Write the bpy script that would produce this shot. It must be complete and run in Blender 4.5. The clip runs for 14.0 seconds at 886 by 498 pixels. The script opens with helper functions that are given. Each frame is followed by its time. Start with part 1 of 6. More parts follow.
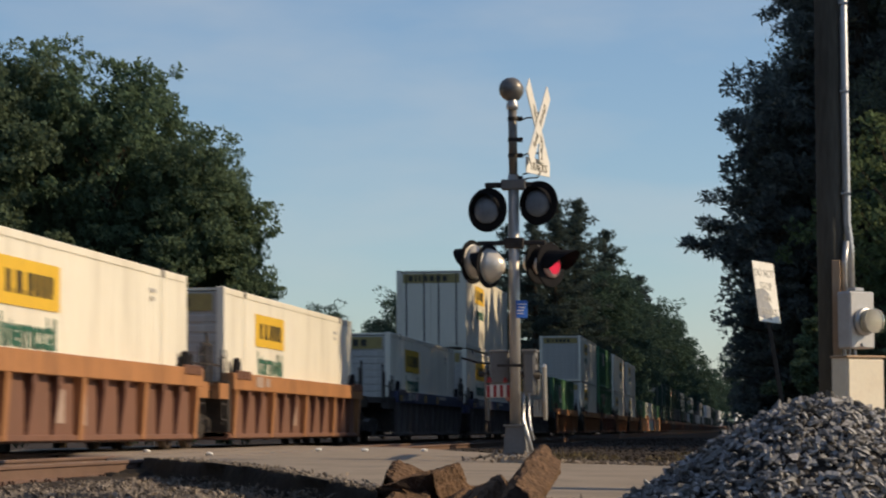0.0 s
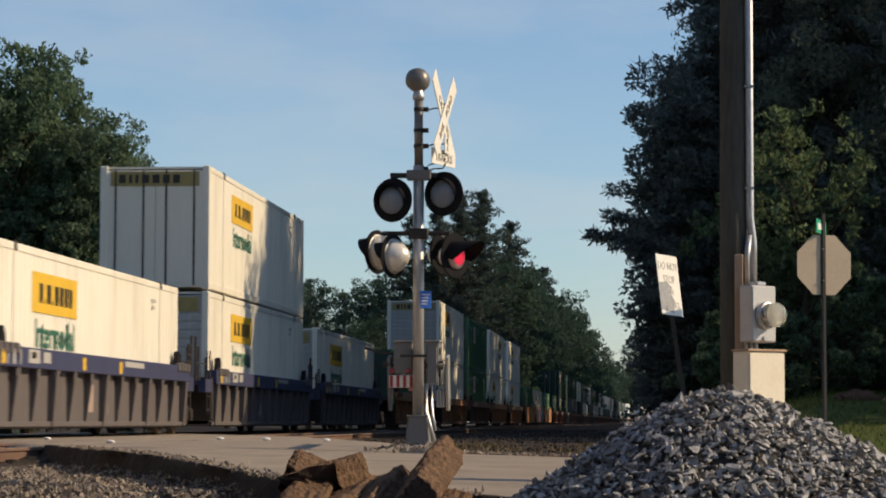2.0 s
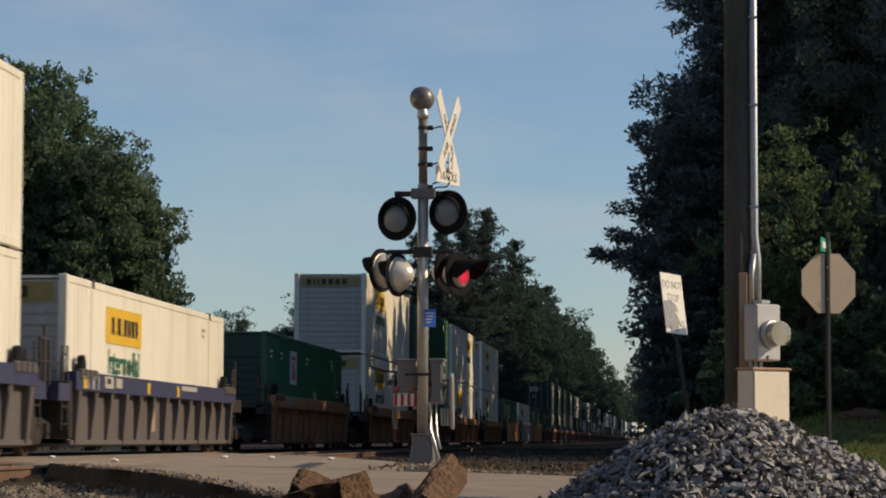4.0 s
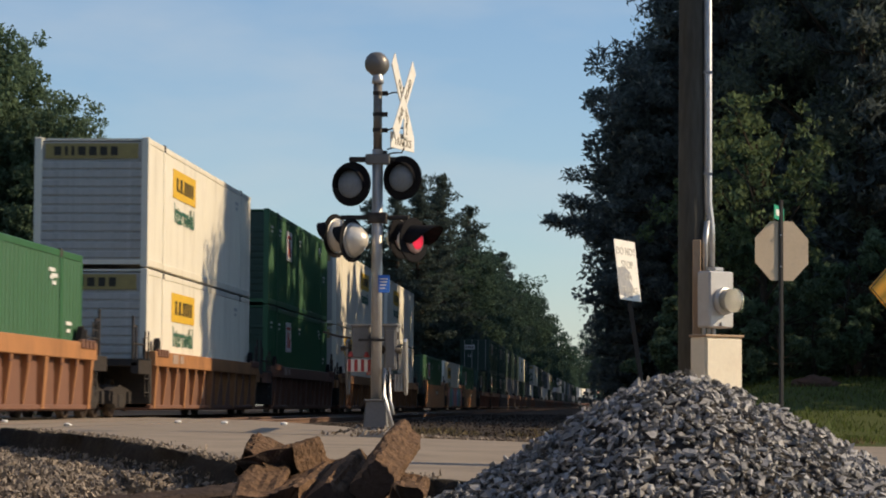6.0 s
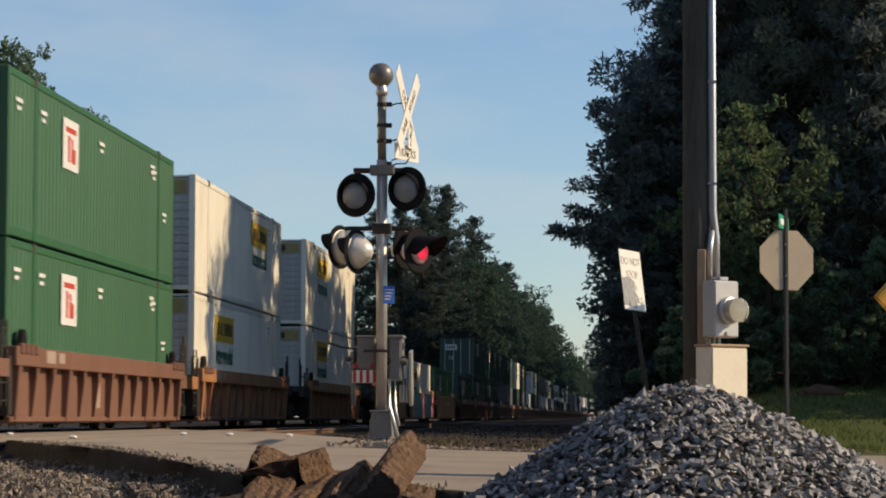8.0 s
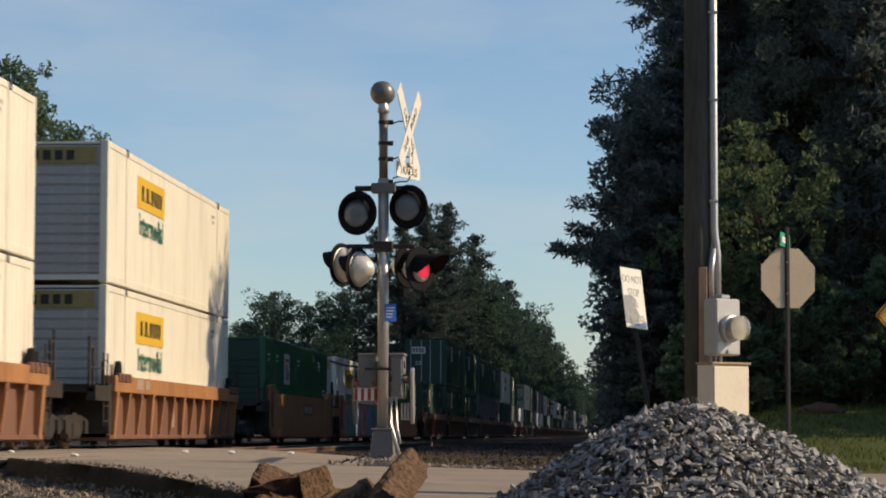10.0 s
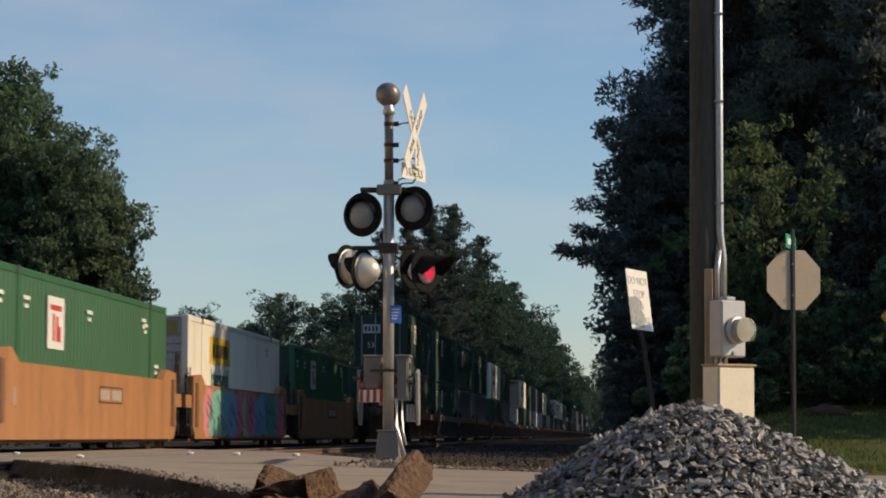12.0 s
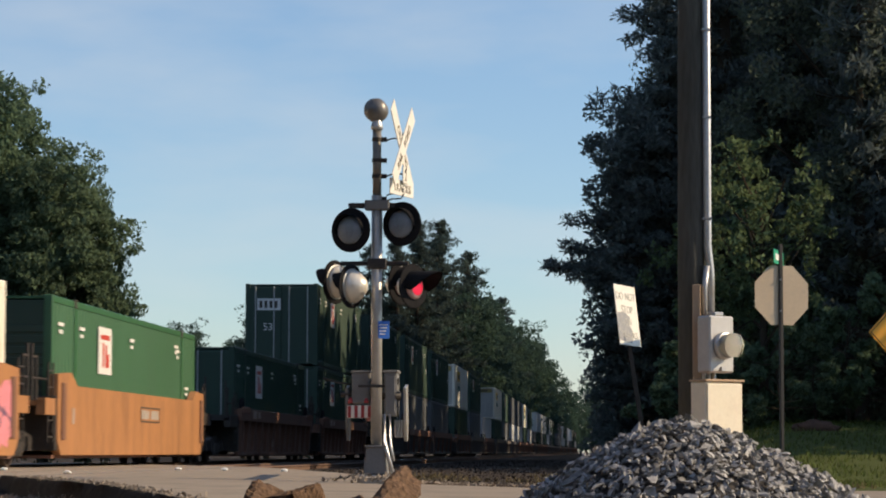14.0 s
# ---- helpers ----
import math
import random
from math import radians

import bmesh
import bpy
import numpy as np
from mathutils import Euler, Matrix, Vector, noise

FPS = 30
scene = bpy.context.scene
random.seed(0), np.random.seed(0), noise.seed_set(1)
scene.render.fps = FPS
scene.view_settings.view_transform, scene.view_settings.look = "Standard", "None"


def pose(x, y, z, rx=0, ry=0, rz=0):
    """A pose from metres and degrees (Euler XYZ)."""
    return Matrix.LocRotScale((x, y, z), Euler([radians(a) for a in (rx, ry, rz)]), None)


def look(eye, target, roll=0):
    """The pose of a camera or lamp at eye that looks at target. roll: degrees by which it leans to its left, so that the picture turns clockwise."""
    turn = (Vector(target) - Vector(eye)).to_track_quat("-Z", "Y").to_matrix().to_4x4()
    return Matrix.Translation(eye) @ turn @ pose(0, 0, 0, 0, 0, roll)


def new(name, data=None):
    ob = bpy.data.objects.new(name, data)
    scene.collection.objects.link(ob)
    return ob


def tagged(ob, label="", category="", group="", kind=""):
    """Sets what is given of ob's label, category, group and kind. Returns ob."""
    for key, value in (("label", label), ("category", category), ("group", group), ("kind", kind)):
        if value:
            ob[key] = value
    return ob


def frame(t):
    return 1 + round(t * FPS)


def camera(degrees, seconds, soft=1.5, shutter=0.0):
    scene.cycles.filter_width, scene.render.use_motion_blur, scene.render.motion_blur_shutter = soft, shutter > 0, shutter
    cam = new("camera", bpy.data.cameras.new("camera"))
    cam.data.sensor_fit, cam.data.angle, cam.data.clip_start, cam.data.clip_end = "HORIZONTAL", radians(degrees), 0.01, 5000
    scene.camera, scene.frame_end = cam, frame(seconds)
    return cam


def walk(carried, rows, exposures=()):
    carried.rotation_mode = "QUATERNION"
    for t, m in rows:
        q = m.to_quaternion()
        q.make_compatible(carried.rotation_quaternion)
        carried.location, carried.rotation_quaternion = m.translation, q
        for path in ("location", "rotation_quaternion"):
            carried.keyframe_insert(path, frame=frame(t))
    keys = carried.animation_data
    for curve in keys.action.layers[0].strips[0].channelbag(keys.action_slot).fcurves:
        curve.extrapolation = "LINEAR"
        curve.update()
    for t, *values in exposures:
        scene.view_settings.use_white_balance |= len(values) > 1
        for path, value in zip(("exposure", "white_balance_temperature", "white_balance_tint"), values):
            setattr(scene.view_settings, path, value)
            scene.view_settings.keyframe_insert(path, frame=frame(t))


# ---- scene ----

# ---------- camera: stands still, turned by hand ----------
EYE = (0.0, 0.0, 0.30)
cam = camera(20.0, 14.0, soft=1.9, shutter=0.4)
# seconds, yaw, pitch, roll
TURNS = [
    (0, 6.842, 4.150, 0.322),
    (0.5, 5.563, 3.531, -0.083),
    (1, 4.893, 3.086, -0.259),
    (1.5, 4.767, 3.397, -0.187),
    (2, 4.627, 3.924, -0.159),
    (2.2, 4.690, 4.050, -0.150),
    (4.3, 4.725, 4.345, -0.170),
    (4.5, 4.570, 4.177, -0.179),
    (5, 4.052, 3.750, -0.250),
    (5.5, 3.697, 3.504, -0.334),
    (6, 3.666, 3.571, -0.365),
    (6.5, 3.724, 3.683, -0.350),
    (7, 3.729, 3.760, -0.221),
    (9.5, 3.805, 4.005, -0.116),
    (10, 3.821, 4.223, -0.142),
    (10.5, 3.942, 4.486, 0.027),
    (11, 4.145, 4.811, 0.086),
    (11.5, 4.079, 4.572, -0.048),
    (12, 3.944, 4.259, -0.165),
    (12.5, 3.923, 4.280, -0.177),
    (13, 3.885, 4.319, -0.157),
    (13.5, 3.901, 4.300, -0.185),
    (14, 3.673, 4.614, -0.141),
]
# the phone's exposure drifts a little: seconds, stops
DRIFT = [(0, -0.06), (0.5, 0.1), (1, 0.17), (1.5, 0.15), (2, 0.07), (4.5, -0.25), (5, -0.1), (5.5, 0.06), (6.5, 0.12), (7, 0.14),
         (9.5, -0.01), (10, 0.05), (10.5, 0.02), (11, -0.1), (12.5, 0.0), (13, 0.15), (13.5, 0.27), (14, 0.25)]
walk(cam, [(t, pose(*EYE, 90 + p, r, y)) for t, y, p, r in TURNS], DRIFT)

# ---------- light ----------
SUN_AZ, SUN_EL = 84.0, 31.0      # degrees from the track's direction towards the right, and up
world = bpy.data.worlds.new("world")
scene.world = world
world.use_nodes = True
wn = world.node_tree.nodes
wl = world.node_tree.links
wn.clear()
sky = wn.new("ShaderNodeTexSky")
sky.sky_type = "NISHITA"
sky.sun_disc = False
sky.sun_elevation = radians(SUN_EL)
sky.sun_rotation = radians(SUN_AZ)
sky.air_density, sky.dust_density, sky.ozone_density = 1.0, 0.25, 4.5
# thin high cloud
wc = wn.new("ShaderNodeTexCoord")
wm = wn.new("ShaderNodeMapping")
wm.inputs["Scale"].default_value = (4.0, 4.0, 13.0)
wm.inputs["Rotation"].default_value = (0.05, 0.1, 0.0)
wm.inputs["Location"].default_value = (0.35, 0.0, 0.25)
wz = wn.new("ShaderNodeTexNoise")
wz.inputs["Scale"].default_value = 1.6
wz.inputs["Detail"].default_value = 6.0
wr = wn.new("ShaderNodeMapRange")
wr.inputs["From Min"].default_value, wr.inputs["From Max"].default_value = 0.46, 0.76
wr.inputs["To Min"].default_value, wr.inputs["To Max"].default_value = 0.05, 0.44
wx = wn.new("ShaderNodeMix")
wx.data_type = "RGBA"
wx.inputs["B"].default_value = (5.3, 5.35, 5.35, 1)
wb = wn.new("ShaderNodeBackground")
SKY = 0.115
wb.inputs["Strength"].default_value = SKY
wo = wn.new("ShaderNodeOutputWorld")
wl.new(wc.outputs["Generated"], wm.inputs["Vector"])
wl.new(wm.outputs["Vector"], wz.inputs["Vector"])
wl.new(wz.outputs["Fac"], wr.inputs["Value"])
wl.new(wr.outputs["Result"], wx.inputs["Factor"])
wl.new(sky.outputs["Color"], wx.inputs["A"])
wl.new(wx.outputs["Result"], wb.inputs["Color"])
wl.new(wb.outputs["Background"], wo.inputs["Surface"])
sun_data = bpy.data.lights.new("sun", "SUN")
sun_data.energy, sun_data.angle, sun_data.color = 4.5, radians(0.6), (1.0, 0.77, 0.50)
sun = new("sun", sun_data)
az, el = radians(SUN_AZ), radians(SUN_EL)
SUN_DIR = Vector((math.sin(az) * math.cos(el), math.cos(az) * math.cos(el), math.sin(el)))
sun.matrix_world = look((0, 0, 40), Vector((0, 0, 40)) - SUN_DIR)


# ---------- materials ----------
def mat(name, color, rough=0.6, metal=0.0, vary=0.25, scale=3.0, fine=40.0, bump=0.15, dirt=None, dirt_amount=0.5, island=0.0, objvar=0.0, streak=False):
    """Base colour varied at two scales, with dirt patches, and a fine relief."""
    m = bpy.data.materials.new(name)
    m.use_nodes = True
    n, l = m.node_tree.nodes, m.node_tree.links
    b = n["Principled BSDF"]
    tc = n.new("ShaderNodeTexCoord")
    vec = tc.outputs["Object"]
    if streak:
        mp = n.new("ShaderNodeMapping")
        mp.inputs["Scale"].default_value = (1.0, 1.0, 0.18)
        l.new(vec, mp.inputs["Vector"])
        vec = mp.outputs["Vector"]
    big, small = n.new("ShaderNodeTexNoise"), n.new("ShaderNodeTexNoise")
    big.inputs["Scale"].default_value, big.inputs["Detail"].default_value = scale, 5
    small.inputs["Scale"].default_value, small.inputs["Detail"].default_value = fine, 4
    l.new(vec, big.inputs["Vector"])
    l.new(vec, small.inputs["Vector"])
    add = n.new("ShaderNodeMath")
    add.operation = "ADD"
    l.new(big.outputs["Fac"], add.inputs[0])
    l.new(small.outputs["Fac"], add.inputs[1])
    last = add.outputs[0]
    lo, hi = 1 - vary, 1 + vary
    if island or objvar:
        src = n.new("ShaderNodeNewGeometry").outputs["Random Per Island"] if island else n.new("ShaderNodeObjectInfo").outputs["Random"]
        k = n.new("ShaderNodeMath")
        k.operation = "MULTIPLY_ADD"
        k.inputs[1].default_value = island or objvar
        l.new(src, k.inputs[0])
        l.new(last, k.inputs[2])
        last = k.outputs[0]
    mr = n.new("ShaderNodeMapRange")
    mr.inputs["From Min"].default_value, mr.inputs["From Max"].default_value = 0.6, 1.4 + (island or objvar)
    mr.inputs["To Min"].default_value, mr.inputs["To Max"].default_value = lo, hi
    l.new(last, mr.inputs["Value"])
    mul = n.new("ShaderNodeVectorMath")
    mul.operation = "SCALE"
    mul.inputs[0].default_value = color[:3]
    l.new(mr.outputs["Result"], mul.inputs["Scale"])
    out = mul.outputs["Vector"]
    if dirt:
        dn = n.new("ShaderNodeTexNoise")
        dn.inputs["Scale"].default_value, dn.inputs["Detail"].default_value, dn.inputs["Roughness"].default_value = scale * 1.7, 8, 0.7
        l.new(vec, dn.inputs["Vector"])
        dr = n.new("ShaderNodeMapRange")
        dr.inputs["From Min"].default_value, dr.inputs["From Max"].default_value = 0.5, 0.72
        dr.inputs["To Max"].default_value = dirt_amount
        l.new(dn.outputs["Fac"], dr.inputs["Value"])
        mx = n.new("ShaderNodeMix")
        mx.data_type = "RGBA"
        mx.inputs["B"].default_value = (*dirt[:3], 1)
        l.new(dr.outputs["Result"], mx.inputs["Factor"])
        l.new(out, mx.inputs["A"])
        out = mx.outputs["Result"]
    l.new(out, b.inputs["Base Color"])
    b.inputs["Roughness"].default_value, b.inputs["Metallic"].default_value = rough, metal
    b.inputs["Specular IOR Level"].default_value = 0.08 if rough >= 0.85 else 0.5
    if bump:
        bp = n.new("ShaderNodeBump")
        bp.inputs["Strength"].default_value, bp.inputs["Distance"].default_value = bump, 0.02
        l.new(small.outputs["Fac"], bp.inputs["Height"])
        l.new(bp.outputs["Normal"], b.inputs["Normal"])
    return m


def leaf_mat(name, color, through_it=0.35, vary=0.5):
    """Leaves: dull, a little see-through to light, each one of its own shade."""
    m = bpy.data.materials.new(name)
    m.use_nodes = True
    n, l = m.node_tree.nodes, m.node_tree.links
    b = n["Principled BSDF"]
    b.inputs["Roughness"].default_value = 0.7
    b.inputs["Specular IOR Level"].default_value = 0.1
    rnd = n.new("ShaderNodeNewGeometry").outputs["Random Per Island"]
    obi = n.new("ShaderNodeObjectInfo").outputs["Random"]
    ramp = n.new("ShaderNodeMapRange")
    ramp.inputs["To Min"].default_value, ramp.inputs["To Max"].default_value = 1 - vary, 1 + vary
    l.new(rnd, ramp.inputs["Value"])
    hue = n.new("ShaderNodeHueSaturation")
    hue.inputs["Color"].default_value = (*color, 1)
    hr = n.new("ShaderNodeMapRange")
    hr.inputs["To Min"].default_value, hr.inputs["To Max"].default_value = 0.48, 0.52
    l.new(obi, hr.inputs["Value"])
    l.new(hr.outputs["Result"], hue.inputs["Hue"])
    l.new(ramp.outputs["Result"], hue.inputs["Value"])
    tr = n.new("ShaderNodeBsdfTranslucent")
    l.new(hue.outputs["Color"], tr.inputs["Color"])
    l.new(hue.outputs["Color"], b.inputs["Base Color"])
    mix = n.new("ShaderNodeMixShader")
    mix.inputs["Fac"].default_value = through_it
    l.new(b.outputs["BSDF"], mix.inputs[1])
    l.new(tr.outputs["BSDF"], mix.inputs[2])
    l.new(mix.outputs["Shader"], n["Material Output"].inputs["Surface"])
    return m


M = {}
M["white_box"] = mat("white_box_paint", (0.80, 0.765, 0.65), 0.45, 0, 0.06, 0.6, 8, 0.04, (0.45, 0.40, 0.31), 0.4, streak=True)
M["grey_box"] = mat("grey_box_paint", (0.55, 0.57, 0.58), 0.5, 0, 0.08, 0.6, 8, 0.04, (0.35, 0.33, 0.30), 0.4, streak=True)
M["green_box"] = mat("green_box_paint", (0.038, 0.125, 0.058), 0.45, 0, 0.12, 0.7, 8, 0.04, (0.06, 0.14, 0.08), 0.4, streak=True)
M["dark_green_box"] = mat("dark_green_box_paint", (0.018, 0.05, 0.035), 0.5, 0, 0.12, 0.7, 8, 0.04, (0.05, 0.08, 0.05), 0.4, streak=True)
M["blue_box"] = mat("dull_slate_box_paint", (0.10, 0.11, 0.125), 0.5, 0, 0.1, 0.7, 8, 0.04, (0.12, 0.12, 0.13), 0.4, streak=True)
# white boxes' end paint, greyed so the ends' shade is in the colour
M["grimy_end"] = mat("shaded_grey_end_paint", (0.46, 0.455, 0.43), 0.6, 0, 0.14, 0.9, 10, 0.06, (0.2, 0.19, 0.17), 0.5, streak=True)
M["seam"] = mat("dark_seam", (0.05, 0.045, 0.04), 0.7)
# end band: the decal yellow dulled, the end's shade put in the colour
M["dull_yellow"] = mat("dull_yellow_band", (0.34, 0.27, 0.10), 0.6, 0, 0.15, 2, 20, 0.02, (0.2, 0.16, 0.08), 0.4)
M["yellow"] = mat("yellow_decal", (0.72, 0.46, 0.045), 0.5, 0, 0.1, 2, 20, 0.02, (0.4, 0.25, 0.08), 0.3)
M["black_print"] = mat("black_print", (0.03, 0.028, 0.02), 0.5, 0, 0.1, bump=0)
M["green_print"] = mat("green_print", (0.03, 0.13, 0.09), 0.5, 0, 0.1, bump=0)
M["white_print"] = mat("white_print", (0.72, 0.72, 0.70), 0.5, 0, 0.08, bump=0)
M["faint_print"] = mat("faded_stencil", (0.36, 0.27, 0.22), 0.6, 0, 0.15, 3, 20, bump=0)
M["red_print"] = mat("red_print", (0.5, 0.06, 0.04), 0.5, 0, 0.1, bump=0)
M["orange_steel"] = mat("orange_car_paint", (0.37, 0.172, 0.068), 0.6, 0, 0.26, 1.1, 25, 0.12, (0.15, 0.075, 0.042), 0.75, streak=True)
M["rust_steel"] = mat("rusty_brown_car_paint", (0.165, 0.078, 0.05), 0.7, 0, 0.2, 1.1, 25, 0.12, (0.13, 0.075, 0.05), 0.6, streak=True)
M["purple_steel"] = mat("dull_purple_car_paint", (0.035, 0.042, 0.10), 0.6, 0, 0.2, 1.1, 25, 0.12, (0.06, 0.058, 0.07), 0.5, streak=True)
M["grey_steel"] = mat("grey_brown_car_paint", (0.105, 0.092, 0.09), 0.65, 0, 0.2, 1.1, 25, 0.12, (0.09, 0.07, 0.06), 0.6, streak=True)
M["black_steel"] = mat("black_grimy_steel", (0.035, 0.03, 0.027), 0.6, 0.2, 0.3, 4, 40, 0.2, (0.09, 0.06, 0.04), 0.5)
M["wheel"] = mat("worn_wheel_steel", (0.11, 0.085, 0.07), 0.5, 0.6, 0.3, 4, 40, 0.2)
M["dark_soil"] = mat("dark_edge_soil", (0.028, 0.024, 0.02), 0.95, 0, 0.5, 3, 30, 0.9, (0.10, 0.08, 0.06), 0.4)
M["rail"] = mat("rusty_rail", (0.15, 0.09, 0.062), 0.7, 0.1, 0.25, 2, 30, 0.2)
M["rail_top"] = mat("polished_rail_top", (0.5, 0.47, 0.43), 0.25, 0.9, 0.1, 2, 30, 0.05)
M["silver"] = mat("aluminium_paint", (0.44, 0.43, 0.41), 0.38, 0.45, 0.12, 5, 60, 0.08, (0.34, 0.31, 0.27), 0.4)
M["old_silver"] = mat("weathered_aluminium_paint", (0.20, 0.19, 0.175), 0.4, 0.45, 0.2, 5, 60, 0.08, (0.12, 0.10, 0.09), 0.5)
M["cream_housing"] = mat("bright_aluminium_housing", (0.72, 0.69, 0.62), 0.35, 0.3, 0.1, 5, 60, 0.05, (0.4, 0.36, 0.3), 0.3)
M["galv"] = mat("galvanised_steel", (0.5, 0.51, 0.52), 0.4, 0.6, 0.15, 6, 60, 0.06, (0.3, 0.28, 0.25), 0.3)
M["black_paint"] = mat("flat_black_paint", (0.016, 0.016, 0.018), 0.9, 0, 0.25, 5, 50, 0.06)
M["machine"] = mat("dull_grey_machine_paint", (0.17, 0.17, 0.17), 0.6, 0.1, 0.15, 4, 40, 0.06, (0.12, 0.11, 0.10), 0.4)
M["grey_print"] = mat("faded_grey_print", (0.42, 0.41, 0.38), 0.5, 0, 0.1, bump=0)
M["worn_print"] = mat("worn_black_print", (0.16, 0.14, 0.10), 0.6, 0, 0.3, 6, 40, bump=0)
# red lens made pale: the sunlight on it is put into the colour
M["lens_pale"] = mat("sunlit_pale_red_lens", (0.52, 0.36, 0.34), 0.3, 0, 0.1, 6, 80, 0.1)
M["lens_dark"] = mat("unlit_dark_lens", (0.17, 0.205, 0.25), 0.3, 0, 0.25, 14, 90, 0.2)
M["sign_white"] = mat("reflective_white_sheet", (0.78, 0.76, 0.70), 0.4, 0, 0.06, 4, 50, 0.02, (0.5, 0.46, 0.4), 0.3)
M["sign_blue"] = mat("blue_plate", (0.04, 0.16, 0.60), 0.4, 0, 0.08, 4, 50, 0.02)
M["sign_red"] = mat("red_stripe", (0.36, 0.045, 0.045), 0.4, 0, 0.08, 4, 50, 0.02)
M["sign_green"] = mat("green_street_blade", (0.02, 0.33, 0.20), 0.4, 0, 0.08, 4, 50, 0.02)
M["sign_yellow"] = mat("yellow_warning_sheet", (0.78, 0.36, 0.02), 0.4, 0, 0.08, 4, 50, 0.02)
M["sign_back"] = mat("bare_aluminium_back", (0.56, 0.44, 0.32), 0.45, 0.25, 0.1, 3, 40, 0.03, (0.36, 0.30, 0.25), 0.4)
M["shaded_peel"] = mat("shaded_peeled_sheet", (0.27, 0.28, 0.30), 0.6, 0, 0.2, 8, 60, 0.05, (0.5, 0.48, 0.45), 0.5)
M["post_dark"] = mat("dark_steel_post", (0.05, 0.047, 0.045), 0.55, 0.4, 0.2, 5, 50, 0.08)
M["pole_wood"] = mat("treated_pole_wood", (0.095, 0.095, 0.085), 0.85, 0, 0.3, 2.5, 30, 0.5, (0.06, 0.055, 0.05), 0.6, streak=True)
M["board"] = mat("weathered_board", (0.42, 0.30, 0.20), 0.8, 0, 0.2, 3, 30, 0.3, (0.25, 0.18, 0.12), 0.4, streak=True)
M["meter_box"] = mat("grey_enamel", (0.50, 0.50, 0.50), 0.45, 0.2, 0.08, 4, 40, 0.03, (0.3, 0.28, 0.25), 0.3)
M["tan_box"] = mat("sun_faded_beige_enamel", (0.82, 0.75, 0.60), 0.5, 0, 0.06, 3, 30, 0.03, (0.55, 0.43, 0.32), 0.3)
M["tie_wood"] = mat("old_tie_wood", (0.15, 0.095, 0.06), 0.9, 0, 0.5, 6, 45, 1.0, (0.03, 0.022, 0.017), 0.95)
M["tie_dark"] = mat("creosoted_tie_wood", (0.055, 0.042, 0.036), 0.9, 0, 0.35, 3, 30, 0.6)
M["meter_face"] = mat("yellowed_meter_face", (0.50, 0.49, 0.42), 0.4, 0, 0.1, 6, 60, 0.02)
M["stone"] = mat("grey_ballast_stone", (0.275, 0.272, 0.272), 0.7, 0, 0.95, 9, 60, 0.4, objvar=1.0)
M["stones"] = mat("grey_ballast_stones", (0.275, 0.272, 0.272), 0.7, 0, 0.95, 9, 60, 0.4, island=1.0)
M["old_stones"] = mat("brown_old_ballast", (0.25, 0.212, 0.175), 0.9, 0, 0.6, 9, 60, 0.3, island=1.0)
M["dark_ballast"] = mat("shade_darkened_ballast", (0.05, 0.042, 0.036), 0.95, 0, 0.6, 9, 60, 0.3, island=1.0)
M["asphalt"] = mat("worn_pale_asphalt", (0.29, 0.247, 0.20), 0.85, 0, 0.14, 0.9, 45, 0.25, (0.11, 0.10, 0.09), 0.55)
M["concrete"] = mat("grey_concrete", (0.42, 0.40, 0.37), 0.85, 0, 0.12, 3, 40, 0.3)
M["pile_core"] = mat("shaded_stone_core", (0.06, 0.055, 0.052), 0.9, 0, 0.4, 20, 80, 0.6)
M["bark"] = mat("bark", (0.05, 0.04, 0.03), 0.9, 0, 0.3, 3, 20, 0.6)
M["leaf_a"] = leaf_mat("broad_leaves", (0.125, 0.182, 0.112), 0.55, 0.42)
M["leaf_b"] = leaf_mat("young_broad_leaves", (0.105, 0.16, 0.078), 0.4, 0.5)
# wood leaves darkened, the far woods' shade put into the colour
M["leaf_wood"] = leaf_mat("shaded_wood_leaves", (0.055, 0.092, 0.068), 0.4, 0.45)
# right wood's leaves and needles lightened: a veil of haze in the colour
M["leaf_edge"] = leaf_mat("wood_edge_leaves", (0.122, 0.15, 0.11), 0.5, 0.35)
M["needle"] = leaf_mat("pine_needles", (0.12, 0.148, 0.145), 0.5, 0.35)
# needles again, darker: shade put into the far pines' colour
M["needle_far"] = leaf_mat("shaded_pine_needles", (0.058, 0.08, 0.07), 0.4, 0.4)
M["grass"] = leaf_mat("grass_blades", (0.10, 0.125, 0.035), 0.4)
M["weeds"] = leaf_mat("dry_weeds", (0.15, 0.125, 0.065), 0.3)


def glow(name, color, strength):
    m = bpy.data.materials.new(name)
    m.use_nodes = True
    b = m.node_tree.nodes["Principled BSDF"]
    b.inputs["Base Color"].default_value = (*color, 1)
    b.inputs["Emission Color"].default_value = (*color, 1)
    b.inputs["Emission Strength"].default_value = strength
    return m


M["red_lit"] = glow("lit_red_lens", (0.9, 0.03, 0.07), 0.75)
M["red_dim"] = glow("dim_red_lens", (0.7, 0.025, 0.05), 0.5)
glass = bpy.data.materials.new("meter_glass")
glass.use_nodes = True
gb = glass.node_tree.nodes["Principled BSDF"]
gb.inputs["Base Color"].default_value = (0.92, 0.92, 0.88, 1)
gb.inputs["Roughness"].default_value = 0.12
gb.inputs["Transmission Weight"].default_value = 0.95
M["glass"] = glass


# ---------- building helpers ----------
def mesh_of(bm, name):
    me = bpy.data.meshes.new(name)
    bm.to_mesh(me)
    bm.free()
    return me


